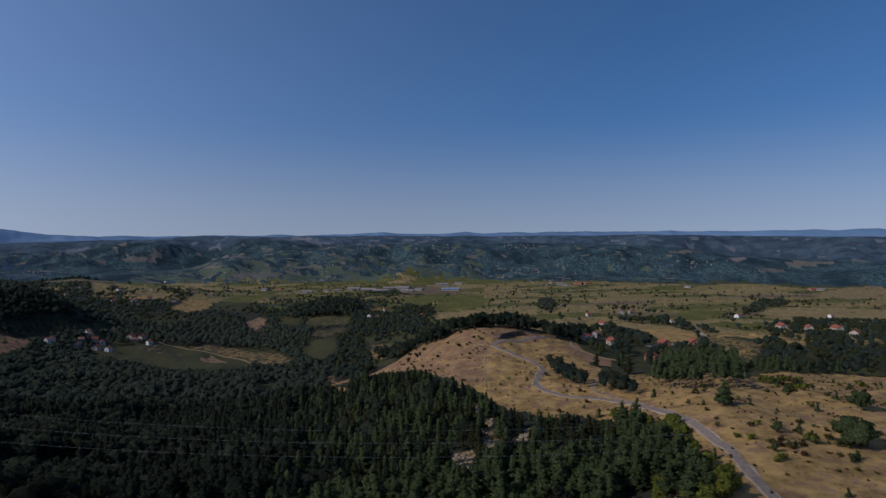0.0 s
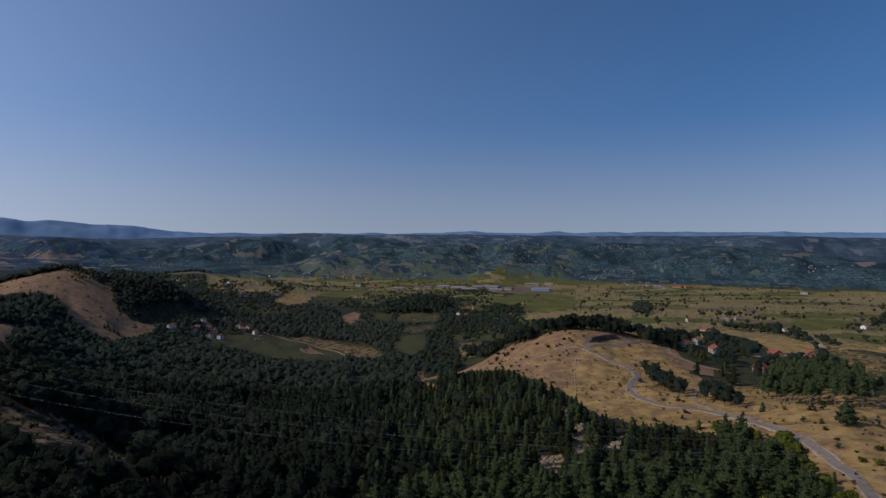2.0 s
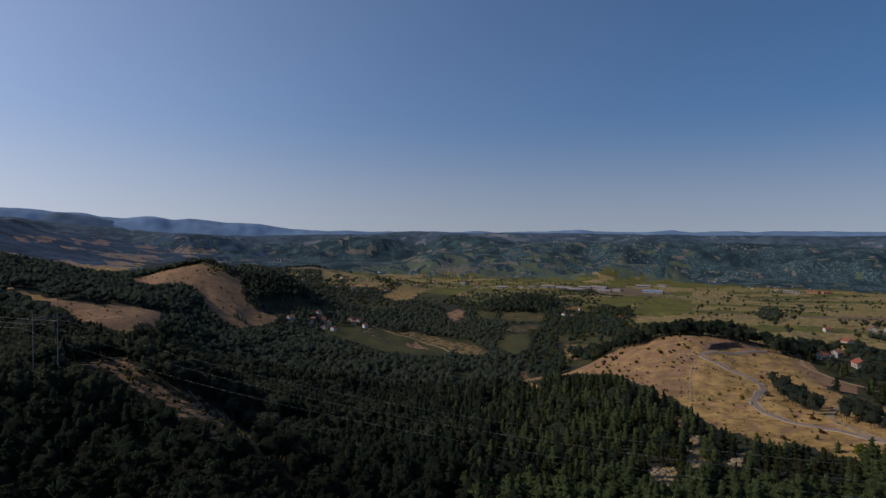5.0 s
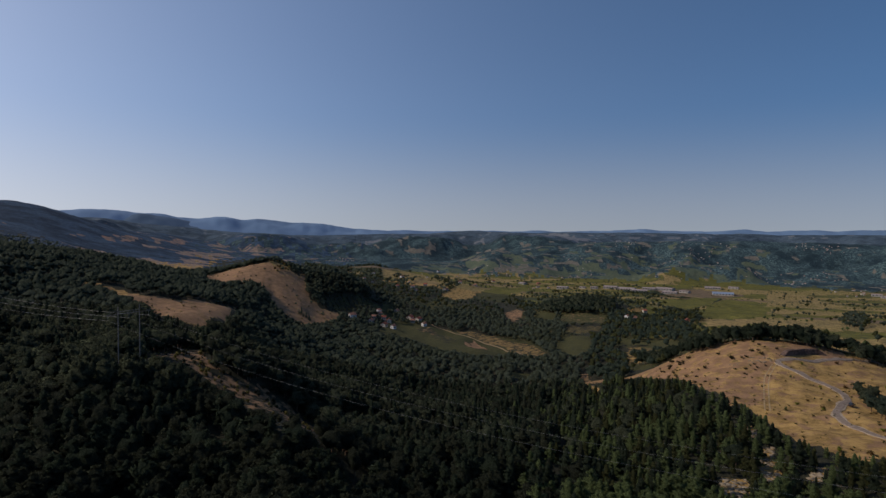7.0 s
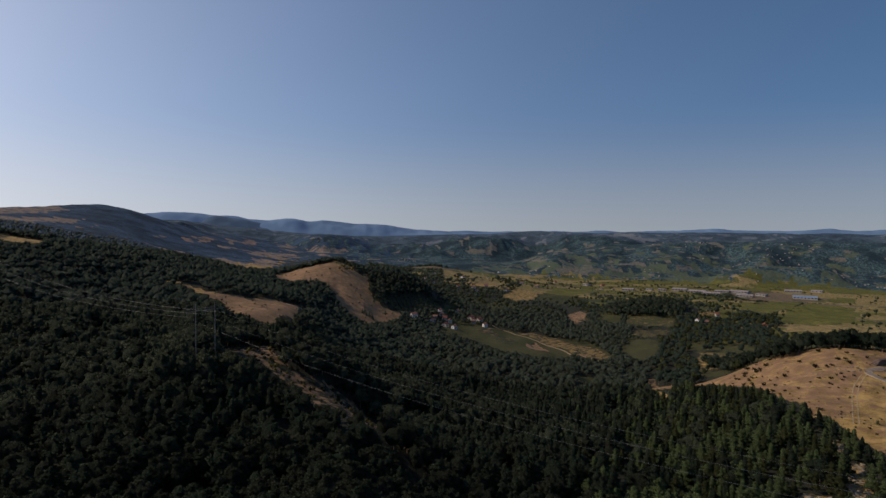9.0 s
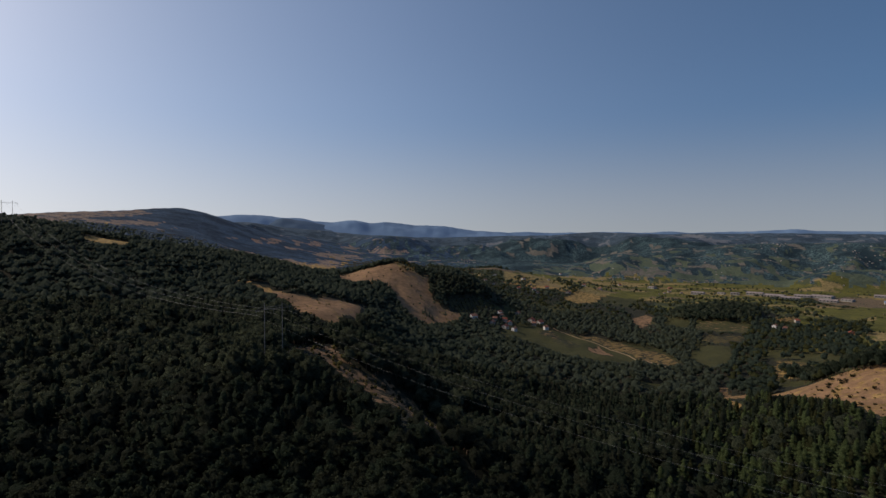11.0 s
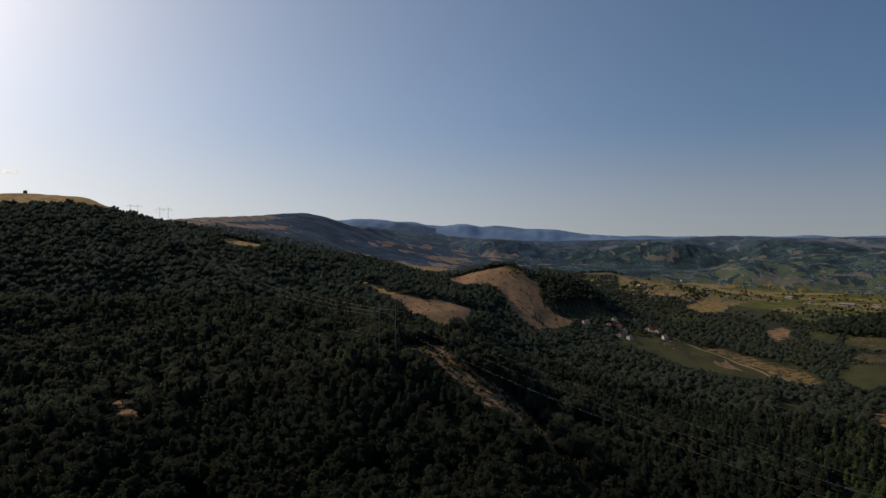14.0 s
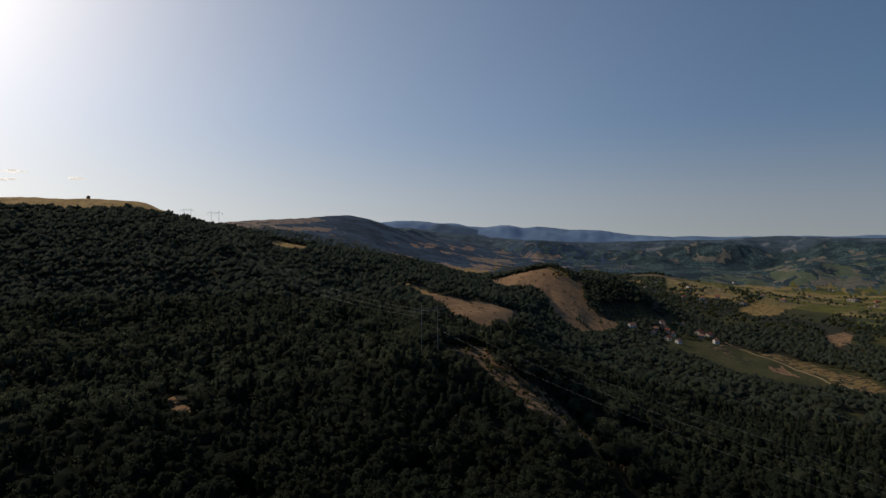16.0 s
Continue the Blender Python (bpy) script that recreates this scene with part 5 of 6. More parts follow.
def wooded(x, y):
    """How thickly trees stand at points of the plan, 0 to 1."""
    r, b = np.hypot(x, y), np.degrees(np.arctan2(-x, y))
    scrub, small = waves(x, y, 70, 51, 3), waves(x, y, 38, 57, 2)
    d = np.where(small > -0.85, 1.0, 0.35)
    open_land = (r > wood_edge(b) + 25 * scrub) & (b < 35)
    d = np.where(open_land, np.where(scrub > 0.75, 0.7, np.where(small > 0.55, 0.3, 0.04)), d)
    d = np.where(open_land & (b > 8), np.where(scrub > 0.0, 0.8, np.where(small > 0.3, 0.45, 0.08)), d)
    rows = waves(x, y * 2.2, 110, 53, 3)
    d = np.where(open_land & (r > 950), np.where(rows > np.where((b > 8) & (r < 1350), 0.2, 0.75), 0.65, 0.02), d)
    d = np.where((b < 0) & (r > 560) & (r < 2000), np.where(rows > 1.25, 0.45, np.where(scrub > 1.3, 0.3, 0.006)), d)
    d = np.where((r > 900) & (b >= 35), 0.85, d)
    d = np.where((r > 745) & (b > 81), 0.0, d)
    d = np.where((r > 1950) & (b < 62), np.where(scrub > -0.5, 0.9, 0.6), d)
    for key, ring in WOODS.items():
        d = np.where(inside(x, y, ring), 0.45 if key in ("upper_slope_wood", "east_wood", "east_hamlet_trees", "garden_trees") else 0.5 if key == "village_trees" else 0.92, d)
    d = np.where((b < -18) & (r < 150), 0.0, d)
    dry, green, earth = cover_at(x, y)
    d = np.where((r > 1950) & (dry + green > 0.5), 0.02, d)
    d = np.where((r > 950) & (b > 35) & (dry > 0.4), 0.08, d)
    for ring in list(DRY.values()) + list(GREEN.values()) + list(EARTH.values()):
        d = np.where(inside(x, y, ring), np.where(r > 800, 0.01, 0.0), d)
    for *_, ring in FIELDS.values():
        d = np.where(inside(x, y, ring), np.where(r > 700, 0.006, 0.0), d)
    d = np.where(inside(x, y, FIELDS["earth_clearing"][3]), 0.02, d)
    for key in ("gully_a", "gully_b", "gully_c", "gully_d"):
        d = np.where(inside(x, y, FIELDS[key][3]), 0.4, d)
    for key in ("hill_meadow", "brown_meadow"):
        d = np.where(inside(x, y, FIELDS[key][3]), np.where(waves(x, y, 40, 65, 2) > 1.0, 0.3, 0.008), d)
    for key in GROVES:
        d = np.where(inside(x, y, GROVES[key]), {"grove": 0.0, "grove_c": 0.22}.get(key, 0.8), d)
    d = np.where(inside(x, y, WOODS["hill_wood"]), 0.0, d)
    for hx, hy, size in SITES:
        d = np.where(np.hypot(x - hx, y - hy) < size * 0.62 + 2, 0.0, d)
    for line, width in LANES:
        for (ax, ay), (bx, by) in zip(line, line[1:]):
            u = np.clip(((x - ax) * (bx - ax) + (y - ay) * (by - ay)) / ((bx - ax) ** 2 + (by - ay) ** 2), 0, 1)
            d = np.where(np.hypot(x - ax - u * (bx - ax), y - ay - u * (by - ay)) < width, 0.0, d)
    return d


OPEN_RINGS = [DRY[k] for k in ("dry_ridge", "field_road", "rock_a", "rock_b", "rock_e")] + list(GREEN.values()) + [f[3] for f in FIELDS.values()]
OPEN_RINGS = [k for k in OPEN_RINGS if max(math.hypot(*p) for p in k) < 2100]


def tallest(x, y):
    """Height that a tree may reach: capped to fit the camera's view, so open ground and houses behind it stay visible.
    """
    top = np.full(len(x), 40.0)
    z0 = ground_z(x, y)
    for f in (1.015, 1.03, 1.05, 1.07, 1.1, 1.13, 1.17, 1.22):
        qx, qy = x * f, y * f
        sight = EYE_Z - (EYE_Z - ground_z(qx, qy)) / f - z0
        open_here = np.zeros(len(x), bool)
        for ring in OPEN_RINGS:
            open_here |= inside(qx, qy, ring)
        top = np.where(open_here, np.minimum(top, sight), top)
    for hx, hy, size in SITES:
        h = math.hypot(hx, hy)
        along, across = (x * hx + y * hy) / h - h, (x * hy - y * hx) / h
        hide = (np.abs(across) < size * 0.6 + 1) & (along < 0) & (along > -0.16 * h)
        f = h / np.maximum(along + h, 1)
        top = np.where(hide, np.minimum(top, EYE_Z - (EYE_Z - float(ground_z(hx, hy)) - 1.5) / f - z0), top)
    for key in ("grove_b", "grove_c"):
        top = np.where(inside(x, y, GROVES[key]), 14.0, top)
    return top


def stand(name, label, kinds, x, y, rng, leaf_mats, size=(0.55, 1.0), limited=False):
    """A stretch of woodland too dense to count, as one mesh; kinds: shapes made once, set down again and again."""
    tall_limit = None
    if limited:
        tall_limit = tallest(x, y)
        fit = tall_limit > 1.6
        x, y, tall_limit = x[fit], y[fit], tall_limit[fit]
    vs, fs, ds, ms, n = [], [], [], [], 0
    pick = rng.randint(0, len(kinds), len(x))
    z = ground_z(x, y)
    for k, (wood, crown) in enumerate(kinds):
        sel = np.where(pick == k)[0]
        if not len(sel):
            continue
        wv, wf, wd = wood.arrays()
        cv, cf, cd = crown.arrays()
        v, d = np.concatenate([wv, cv]), np.concatenate([wd, cd])
        f = np.concatenate([wf, cf + len(wv)])
        s = rng.uniform(*size, len(sel))
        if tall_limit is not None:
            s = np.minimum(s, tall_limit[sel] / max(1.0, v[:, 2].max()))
        a = rng.uniform(0, 6.283, len(sel))
        c, q = np.cos(a)[:, None], np.sin(a)[:, None]
        wide = (s * rng.uniform(0.85, 1.15, len(sel)))[:, None]
        px = (c * v[:, 0] - q * v[:, 1]) * wide + x[sel][:, None]
        py = (q * v[:, 0] + c * v[:, 1]) * wide + y[sel][:, None]
        pz = v[:, 2] * s[:, None] + z[sel][:, None]
        vs.append(np.stack([px, py, pz], -1).reshape(-1, 3))
        ds.append(np.stack([c * d[:, 0] - q * d[:, 1], q * d[:, 0] + c * d[:, 1], np.repeat(d[None, :, 2], len(sel), 0)], -1).reshape(-1, 3))
        fs.append((f[None] + (np.arange(len(sel)) * len(v))[:, None, None] + n).reshape(-1, 3))
        which = rng.randint(1, len(leaf_mats) + 1, len(sel))
        ids = np.repeat(which[:, None], len(f), 1)
        ids[:, :len(wf)] = 0
        ms.append(ids.ravel())
        n += len(v) * len(sel)
    if vs:
        me = mesh_of(name, np.concatenate(vs), np.concatenate(fs), np.concatenate(ds), [BARK] + leaf_mats, np.concatenate(ms))
        return tagged(new(name, me), label, "trees", kind="stuff")


rng = np.random.RandomState(11)
near_pines = [pine(rng, 2, rng.uniform(10.5, 13.5), rng.uniform(3.3, 4.5), power=0.6) for _ in range(8)]
near_broad = [broadleaf(rng, 2, rng.uniform(11, 12.6), rng.uniform(3.6, 4.8), 0.52, 0.46) for _ in range(7)]
mid_pines = [pine(rng, 1, rng.uniform(10, 13), rng.uniform(3.2, 4.4), power=0.55) for _ in range(10)]
mid_broad = [broadleaf(rng, 1, rng.uniform(9.5, 12.4), rng.uniform(3.2, 4.6), 0.52, 0.46) for _ in range(10)]
low_broad = [broadleaf(rng, 0, rng.uniform(9, 12), rng.uniform(3.6, 4.8)) for _ in range(6)]
specks = [speck(rng) for _ in range(6)]
far_broad = [broadleaf(rng, -1, rng.uniform(9, 12), rng.uniform(3.6, 4.8)) for _ in range(6)]

sx, sy = scatter(rng, 4.9, 70, 400)
keep = rng.uniform(0, 1, len(sx)) < wooded(sx, sy)
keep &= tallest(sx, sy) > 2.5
sx, sy = sx[keep], sy[keep]
order = np.argsort(np.hypot(sx, sy))
sx, sy = sx[order], sy[order]
sb_ = np.degrees(np.arctan2(-sx, sy))
is_pine = rng.uniform(0, 1, len(sx)) < np.clip(0.95 - (sb_ - 10) / 40, 0.2, 0.95)
is_pine &= ~(inside(sx, sy, GROVES["grove_b"]) | inside(sx, sy, GROVES["grove_c"]))
single = np.zeros(len(sx), bool)
single[np.where(is_pine & (np.hypot(sx, sy) > 115))[0][:290]] = True
single[np.where(~is_pine & (np.hypot(sx, sy) > 115))[0][:280]] = True
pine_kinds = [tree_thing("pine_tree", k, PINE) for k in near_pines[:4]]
ridge_kinds = [tree_thing("pine_tree", k, SUNLIT_PINE) for k in near_pines[4:]]
broad_kinds = [tree_thing("broadleaf_tree", k, m) for k, m in zip(near_broad, (LEAF, LEAF, PINE, LEAF, LEAF, PINE, LEAF))]
for k in pine_kinds:
    tagged(k, "dark green pine in the dense hillside wood", "tree", "pines of the hillside wood")
for k in ridge_kinds:
    tagged(k, "sunlit green pine at the foot of the dry ridge", "tree", "pines of the ridge")
foot_kinds = [tree_thing("broadleaf_tree", k, HAZED_SLOPE_LEAF) for k in near_broad[1:5]]
for k in foot_kinds:
    tagged(k, "tall broadleaf tree about the foot of a pylon", "tree", "broadleaf trees of the slope")
for k in broad_kinds:
    tagged(k, "dark round-crowned broadleaf tree on the wooded slope", "tree", "broadleaf trees of the slope")


def plant(kinds, used, x, y, s, wide=1.0):
    """Set a tree down: the first of its kind itself, then copies."""
    ob = kinds[len(used) % len(kinds)]
    m = pose(x, y, float(ground_z(x, y)), 0, 0, random.uniform(0, 360))
    if len(used) >= len(kinds):
        ob = copy_thing(ob, m)
    ob.matrix_basis = m @ Matrix.Diagonal((s * wide, s * wide, s, 1))
    used.append(ob)
    return ob


planted_pines, planted_ridge, planted_broad, planted_foot = [], [], [], []
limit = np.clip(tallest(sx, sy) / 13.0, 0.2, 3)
# ridge side by bearing, where pines take the needles painted as sunlit
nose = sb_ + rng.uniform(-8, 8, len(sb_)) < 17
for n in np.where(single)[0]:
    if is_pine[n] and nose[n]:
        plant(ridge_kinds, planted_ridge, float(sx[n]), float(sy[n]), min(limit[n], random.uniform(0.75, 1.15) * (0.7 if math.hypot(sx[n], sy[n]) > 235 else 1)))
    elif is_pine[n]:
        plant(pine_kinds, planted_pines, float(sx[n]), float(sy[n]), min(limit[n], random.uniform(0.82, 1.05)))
    else:
        plant(broad_kinds, planted_broad, float(sx[n]), float(sy[n]), min(limit[n], random.uniform(0.82, 1.05)), random.uniform(0.9, 1.2))
# taller trees on the camera's side of the middle pylon, placed to hide its lower poles from view
for k in range(30):
    near, aside = random.uniform(4, 22), random.uniform(-14, 14)
    plant(foot_kinds, planted_foot, -188.4 * (1 - near / 225) - 0.55 * aside, 123 * (1 - near / 225) - 0.83 * aside, random.uniform(1.1, 1.4), 0.75)
rest = ~single
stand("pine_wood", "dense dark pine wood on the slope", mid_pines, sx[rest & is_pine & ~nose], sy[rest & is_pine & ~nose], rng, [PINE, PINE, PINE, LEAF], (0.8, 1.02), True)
stand("pine_wood", "pine wood below the dry ridge, needles coloured as sunlit", mid_pines, sx[rest & is_pine & nose], sy[rest & is_pine & nose], rng, [SUNLIT_PINE, SUNLIT_PINE, PINE, OLIVE_LEAF], (0.5, 0.85), True)
in_grove = inside(sx, sy, GROVES["grove_b"]) | inside(sx, sy, GROVES["grove_c"])
stand("grove_trees", "round dark green trees beside the hill road", mid_broad, sx[rest & in_grove], sy[rest & in_grove], rng, [VALLEY_LEAF, HAZED_SLOPE_LEAF], (0.6, 0.9), True)
rest &= ~in_grove
# dark leaves within 215 m, haze-lightened ones beyond
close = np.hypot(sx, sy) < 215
for side, mats in ((close, [LEAF, LEAF, PINE]), (~close, [HAZED_SLOPE_LEAF, HAZED_SLOPE_LEAF, LEAF])):
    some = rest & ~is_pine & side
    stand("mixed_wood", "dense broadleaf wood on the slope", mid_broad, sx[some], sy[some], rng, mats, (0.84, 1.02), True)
# leaf colours on the slopes and hills carry painted haze
for r0, r1, b0, b1, gap, kinds, label, mats, size in (
        (400, 900, -47, 12, 6.6, low_broad, "mixed woodland and hedgerow trees", [VALLEY_LEAF, VALLEY_LEAF, OLIVE_LEAF], (0.55, 0.95)),
        (400, 900, 12, 33, 6.4, low_broad, "round-crowned woodland between the fields", [HAZED_SLOPE_LEAF, HAZED_HILL_LEAF, HAZED_HILL_LEAF], (0.6, 0.95)),
        (400, 900, 33, 100, 5.2, far_broad, "dense young woodland on the upper slope", [HAZED_HILL_LEAF, HAZED_HILL_LEAF, VALLEY_LEAF], (0.38, 0.88)),
        (900, 2000, -47, 41, 9.5, far_broad, "groves and hedgerows of the valley", [VALLEY_LEAF, HAZED_HILL_LEAF, OLIVE_LEAF], (0.5, 0.95)),
        (900, 1300, 41, 82, 8.0, far_broad, "woods behind the hill meadow", [HAZY_UPLAND_LEAF, HAZED_HILL_LEAF], (0.45, 0.8))):
    tx, ty = scatter(rng, gap, r0, r1, b0, b1)
    keep = rng.uniform(0, 1, len(tx)) < wooded(tx, ty)
    stand("woodland", label, kinds, tx[keep], ty[keep], rng, mats, size, r1 <= 2000)
# the tall belt of trees behind the knoll
tx, ty = scatter(rng, 5.2, 395, 620, -15, 16)
keep = inside(tx, ty, WOODS["belt_west"]) | inside(tx, ty, WOODS["belt_knoll"]) | inside(tx, ty, WOODS["belt_house"])
stand("tree_belt", "tall dark belt of trees behind the dry knoll", mid_broad, tx[keep], ty[keep], rng, [PINE, HAZED_SLOPE_LEAF, PINE], (0.8, 1.12))
# the wood that stands up behind the crest of the hill meadow
crest_line = [(-761, 643), (-618, 545), (-607, 558), (-566, 543), (-563, 563), (-556, 575), (-554, 594), (-543, 603), (-541, 622), (-530, 631), (-521, 643), (-517, 662), (-506, 671), (-487, 670)]
ring = [(1.006 * x, 1.006 * y) for x, y in crest_line] + [(1.06 * x, 1.06 * y) for x, y in reversed(crest_line)]
tx, ty = scatter(rng, 5.4, 700, 960, 34, 52)
keep = inside(tx, ty, ring)
stand("crest_wood", "dark wood along the crest of the hill meadow", low_broad, tx[keep], ty[keep], rng, [HAZED_SLOPE_LEAF, HAZED_HILL_LEAF], (0.7, 1.05))
# the dark dome of wood above the orchard
tx, ty = scatter(rng, 5.6, 600, 860, 30, 45)
keep = inside(tx, ty, WOODS["hill_wood"]) & ~inside(tx, ty, FIELDS["orchard_ground"][3])
stand("hill_wood", "dark rounded wood on the shoulder of the hill", low_broad, tx[keep], ty[keep], rng, [HAZED_SLOPE_LEAF, HAZED_SLOPE_LEAF, LEAF], (0.75, 1.0))
# the dark grove on its knoll
tx, ty = scatter(rng, 6.5, 800, 1020, 4, 20)
keep = inside(tx, ty, WOODS["dark_grove"])
stand("grove_trees", "dark dense grove on a knoll between the fields", low_broad, tx[keep], ty[keep], rng, [PINE, HAZED_SLOPE_LEAF], (0.9, 1.2))
# hedgerows between the strip fields
for r0, r1, gap, kinds, mats, size in ((500, 1000, 6.0, low_broad, [SUNLIT_PINE, OLIVE_LEAF], (0.3, 0.7)), (1000, 2000, 6.5, specks, [VALLEY_LEAF, OLIVE_LEAF], (0.25, 0.5))):
    tx, ty = scatter(rng, gap, r0, r1, -47, 30)
    tb = np.degrees(np.arctan2(-tx, ty))
    keep = (field_cell(tx, ty)[1] < 3.6) & (waves(tx, ty, 130, 83, 2) > 0.45) & (rng.uniform(0, 1, len(tx)) < 0.8) & (wooded(tx, ty) < 0.5) & (wooded(tx, ty) > 0.003)
    keep &= (tb < 8) | (np.hypot(tx, ty) > 1250)
    stand("hedgerow", "low hedgerows between the strip fields", kinds, tx[keep], ty[keep], rng, mats, size, True)

# ---- power line across the slope ----
def beam(name, a, b, r0, r1, mat, parent, sides=8):
    s = Shape()
    stick(s, a, b, r0, r1, sides)
    ob = new(name, mesh_of(name, *s.arrays(), [mat]))
    ob.parent = parent
    return ob


def pylon(x, y, arm_z, turn=0.0):
    """Portal pylon: two tapered concrete poles, a lattice cross-arm with raised tips, and three strings of insulators."""
    base = float(ground_z(x, y)) - 0.5
    h = arm_z - base
    ob = new("pylon")
    ob.matrix_basis = pose(x, y, base, 0, 0, turn)
    for s in (-1, 1):
        beam("pole", (0, s * 4.0, 0), (0, s * 4.0, h + 2.6), 0.2, 0.13, CONCRETE, ob)
        beam("arm_tip", (0, s * 4.0, h), (0, s * 8.2, h - 0.1), 0.1, 0.07, STEEL, ob, 4)
        beam("arm_brace", (0, s * 4.0, h + 1.6), (0, s * 8.2, h), 0.07, 0.07, STEEL, ob, 4)
    beam("cross_arm", (0, -4.0, h), (0, 4.0, h), 0.13, 0.13, STEEL, ob, 4)
    beam("upper_chord", (0, -4.0, h + 0.8), (0, 4.0, h + 0.8), 0.09, 0.09, STEEL, ob, 4)
    for p in (-7.6, 0, 7.6):
        s = Shape()
        for k in range(7):
            stick(s, (0, p, h - 0.35 - 0.2 * k), (0, p, h - 0.47 - 0.2 * k), 0.14, 0.05, 7)
        stick(s, (0, p, h - 0.1), (0, p, h - 1.8), 0.025, 0.025, 4)
        i = new("insulator", mesh_of("insulator", *s.arrays(), [GLASS_INSULATOR]))
        i.parent = ob
    return tagged(ob, "concrete portal pylon with a steel cross-arm above the trees", "pylon", "pylons of the power line")


PYLONS = [(-750.0, 124.0, 209.0), (-626.0, 131.0, 200.0), (-188.4, 123.0, 141.2), (158.0, 114.0, 141.0)]
for x, y, z in PYLONS:
    pylon(x, y, z)
for (x0, y0, z0), (x1, y1, z1), sag in zip(PYLONS, PYLONS[1:], (3.0, 19.0, 14.5)):
    for p in (-7.6, 0, 7.6):
        cu = bpy.data.curves.new("power_cable", "CURVE")
        cu.dimensions, cu.bevel_depth, cu.bevel_resolution = "3D", 0.026 if x0 < -500 else 0.011, 1
        sp = cu.splines.new("POLY")
        sp.points.add(40)
        for k in range(41):
            u = k / 40
            sp.points[k].co = (x0 + (x1 - x0) * u, y0 + (y1 - y0) * u + p, z0 + (z1 - z0) * u - 1.8 - 4 * sag * u * (1 - u), 1)
        cu.materials.append(CABLE)
        tagged(new("power_cable", cu), "thin pale power cable slung between two pylons", "cable", "cables of the power line")

# ---- single trees and shrubs on the dry ridge ----
lone_kinds = [tree_thing("lone_pine", pine(rng, 2, 11.5, 4.6, (0.08, 0.12)), SUNLIT_PINE)]
plant(lone_kinds, [], 98, 191, 0.78)
tagged(lone_kinds[0], "bushy pine standing alone on the dry slope", "tree")
oaks = []
oak_kinds = [tree_thing("oak_tree", broadleaf(rng, 2, 10.6, w, 0.5, 0.48), SUNLIT_PINE) for w in (4.6, 6.4)]
for (x, y), s in zip(((141, 184), (117, 154)), (0.72, 0.8)):
    tagged(plant(oak_kinds, oaks, x, y, s), "round dark oak standing alone in dry grass", "tree")


def shrub(rng, tall, count=11, sprays=9):
    wood, crown = Shape(), Shape()
    for k in range(3):
        a = rng.uniform(0, 6.28)
        stick(wood, (0, 0, -0.2), (0.5 * math.cos(a), 0.5 * math.sin(a), tall * 0.6), 0.06, 0.02, 3)
    clump(crown, rng, np.array([0, 0, tall * 0.4]), np.array([0.75, 0.75, tall * 0.3]), False, 0.2)
    for k in range(count):
        d = rng.normal(size=3)
        d /= np.linalg.norm(d)
        at = np.array([0, 0, tall * 0.45]) + d * (1.0, 1.0, tall * 0.38) * rng.uniform(0.5, 0.95)
        tuft(crown, rng, at, 0.5 * rng.uniform(0.7, 1.2), sprays, d)
    return wood, crown


def thing_of(name, made, leaf):
    ob = new(name)
    for part_name, shape, mat in (("stem", made[0], BARK), ("foliage", made[1], leaf)):
        p = new(part_name, mesh_of(part_name, *shape.arrays(), [mat]))
        p.parent = ob
    return ob


shrub_kinds = [thing_of("shrub", shrub(rng, t), m) for t, m in ((1.6, BUSH_LEAF), (2.4, BRIGHT_LEAF), (1.5, RUSTY_LEAF), (3.0, SUNLIT_PINE), (2.2, BRIGHT_LEAF))]
for k in shrub_kinds:
    tagged(k, "scrubby low shrub in the dry grass", "shrub", "shrubs of the dry ridge")
shrubs = []
qx, qy = scatter(rng, 6.5, 110, 415, -44, 12)
ok = inside(qx, qy, DRY["dry_ridge"]) & ~inside(qx, qy, DRY["knoll_meadow"])
for line, width in LANES:
    for (ax, ay), (bx, by) in zip(line, line[1:]):
        u = np.clip(((qx - ax) * (bx - ax) + (qy - ay) * (by - ay)) / ((bx - ax) ** 2 + (by - ay) ** 2), 0, 1)
        ok &= np.hypot(qx - ax - u * (bx - ax), qy - ay - u * (by - ay)) > 4.5
thick = waves(qx, qy, 45, 77, 3)
ok &= rng.uniform(0, 1, len(qx)) < np.where(thick > 0.35, 0.55, 0.08) * np.where(np.hypot(qx, qy) < 260, 1.3, 0.8)
for n in np.where(ok)[0][:230]:
    plant(shrub_kinds, shrubs, float(qx[n]), float(qy[n]), random.uniform(0.4, 1.15))
# thickets where the shrubs crowd
for ring, share in (([(170, 298), (188, 300), (169, 248), (140, 209), (129, 213)], 0.5), ([(86, 167), (107, 173), (95, 151), (82, 153)], 0.5),
                    ([(100, 164), (112, 168), (109, 156), (98, 149), (93, 151)], 0.5), ([(91, 151), (95, 152), (88, 140), (86, 141)], 0.6),
                    ([(121, 173), (131, 175), (113, 152), (106, 151)], 0.5), ([(105, 147), (120, 151), (103, 128), (93, 128)], 0.3),
                    ([(172, 235), (219, 274), (161, 214)], 0.4)):
    xs, ys = np.array(ring).T
    for _ in range(int(0.06 * share * (np.ptp(xs) * np.ptp(ys)))):
        x, y = rng.uniform(xs.min(), xs.max()), rng.uniform(ys.min(), ys.max())
        if inside(np.array([x]), np.array([y]), ring)[0] and len(shrubs) < 299:
            plant(shrub_kinds, shrubs, float(x), float(y), random.uniform(0.7, 1.6))
# small tufts, too many to count
ux, uy = scatter(rng, 3.0, 110, 420, -44, 12)
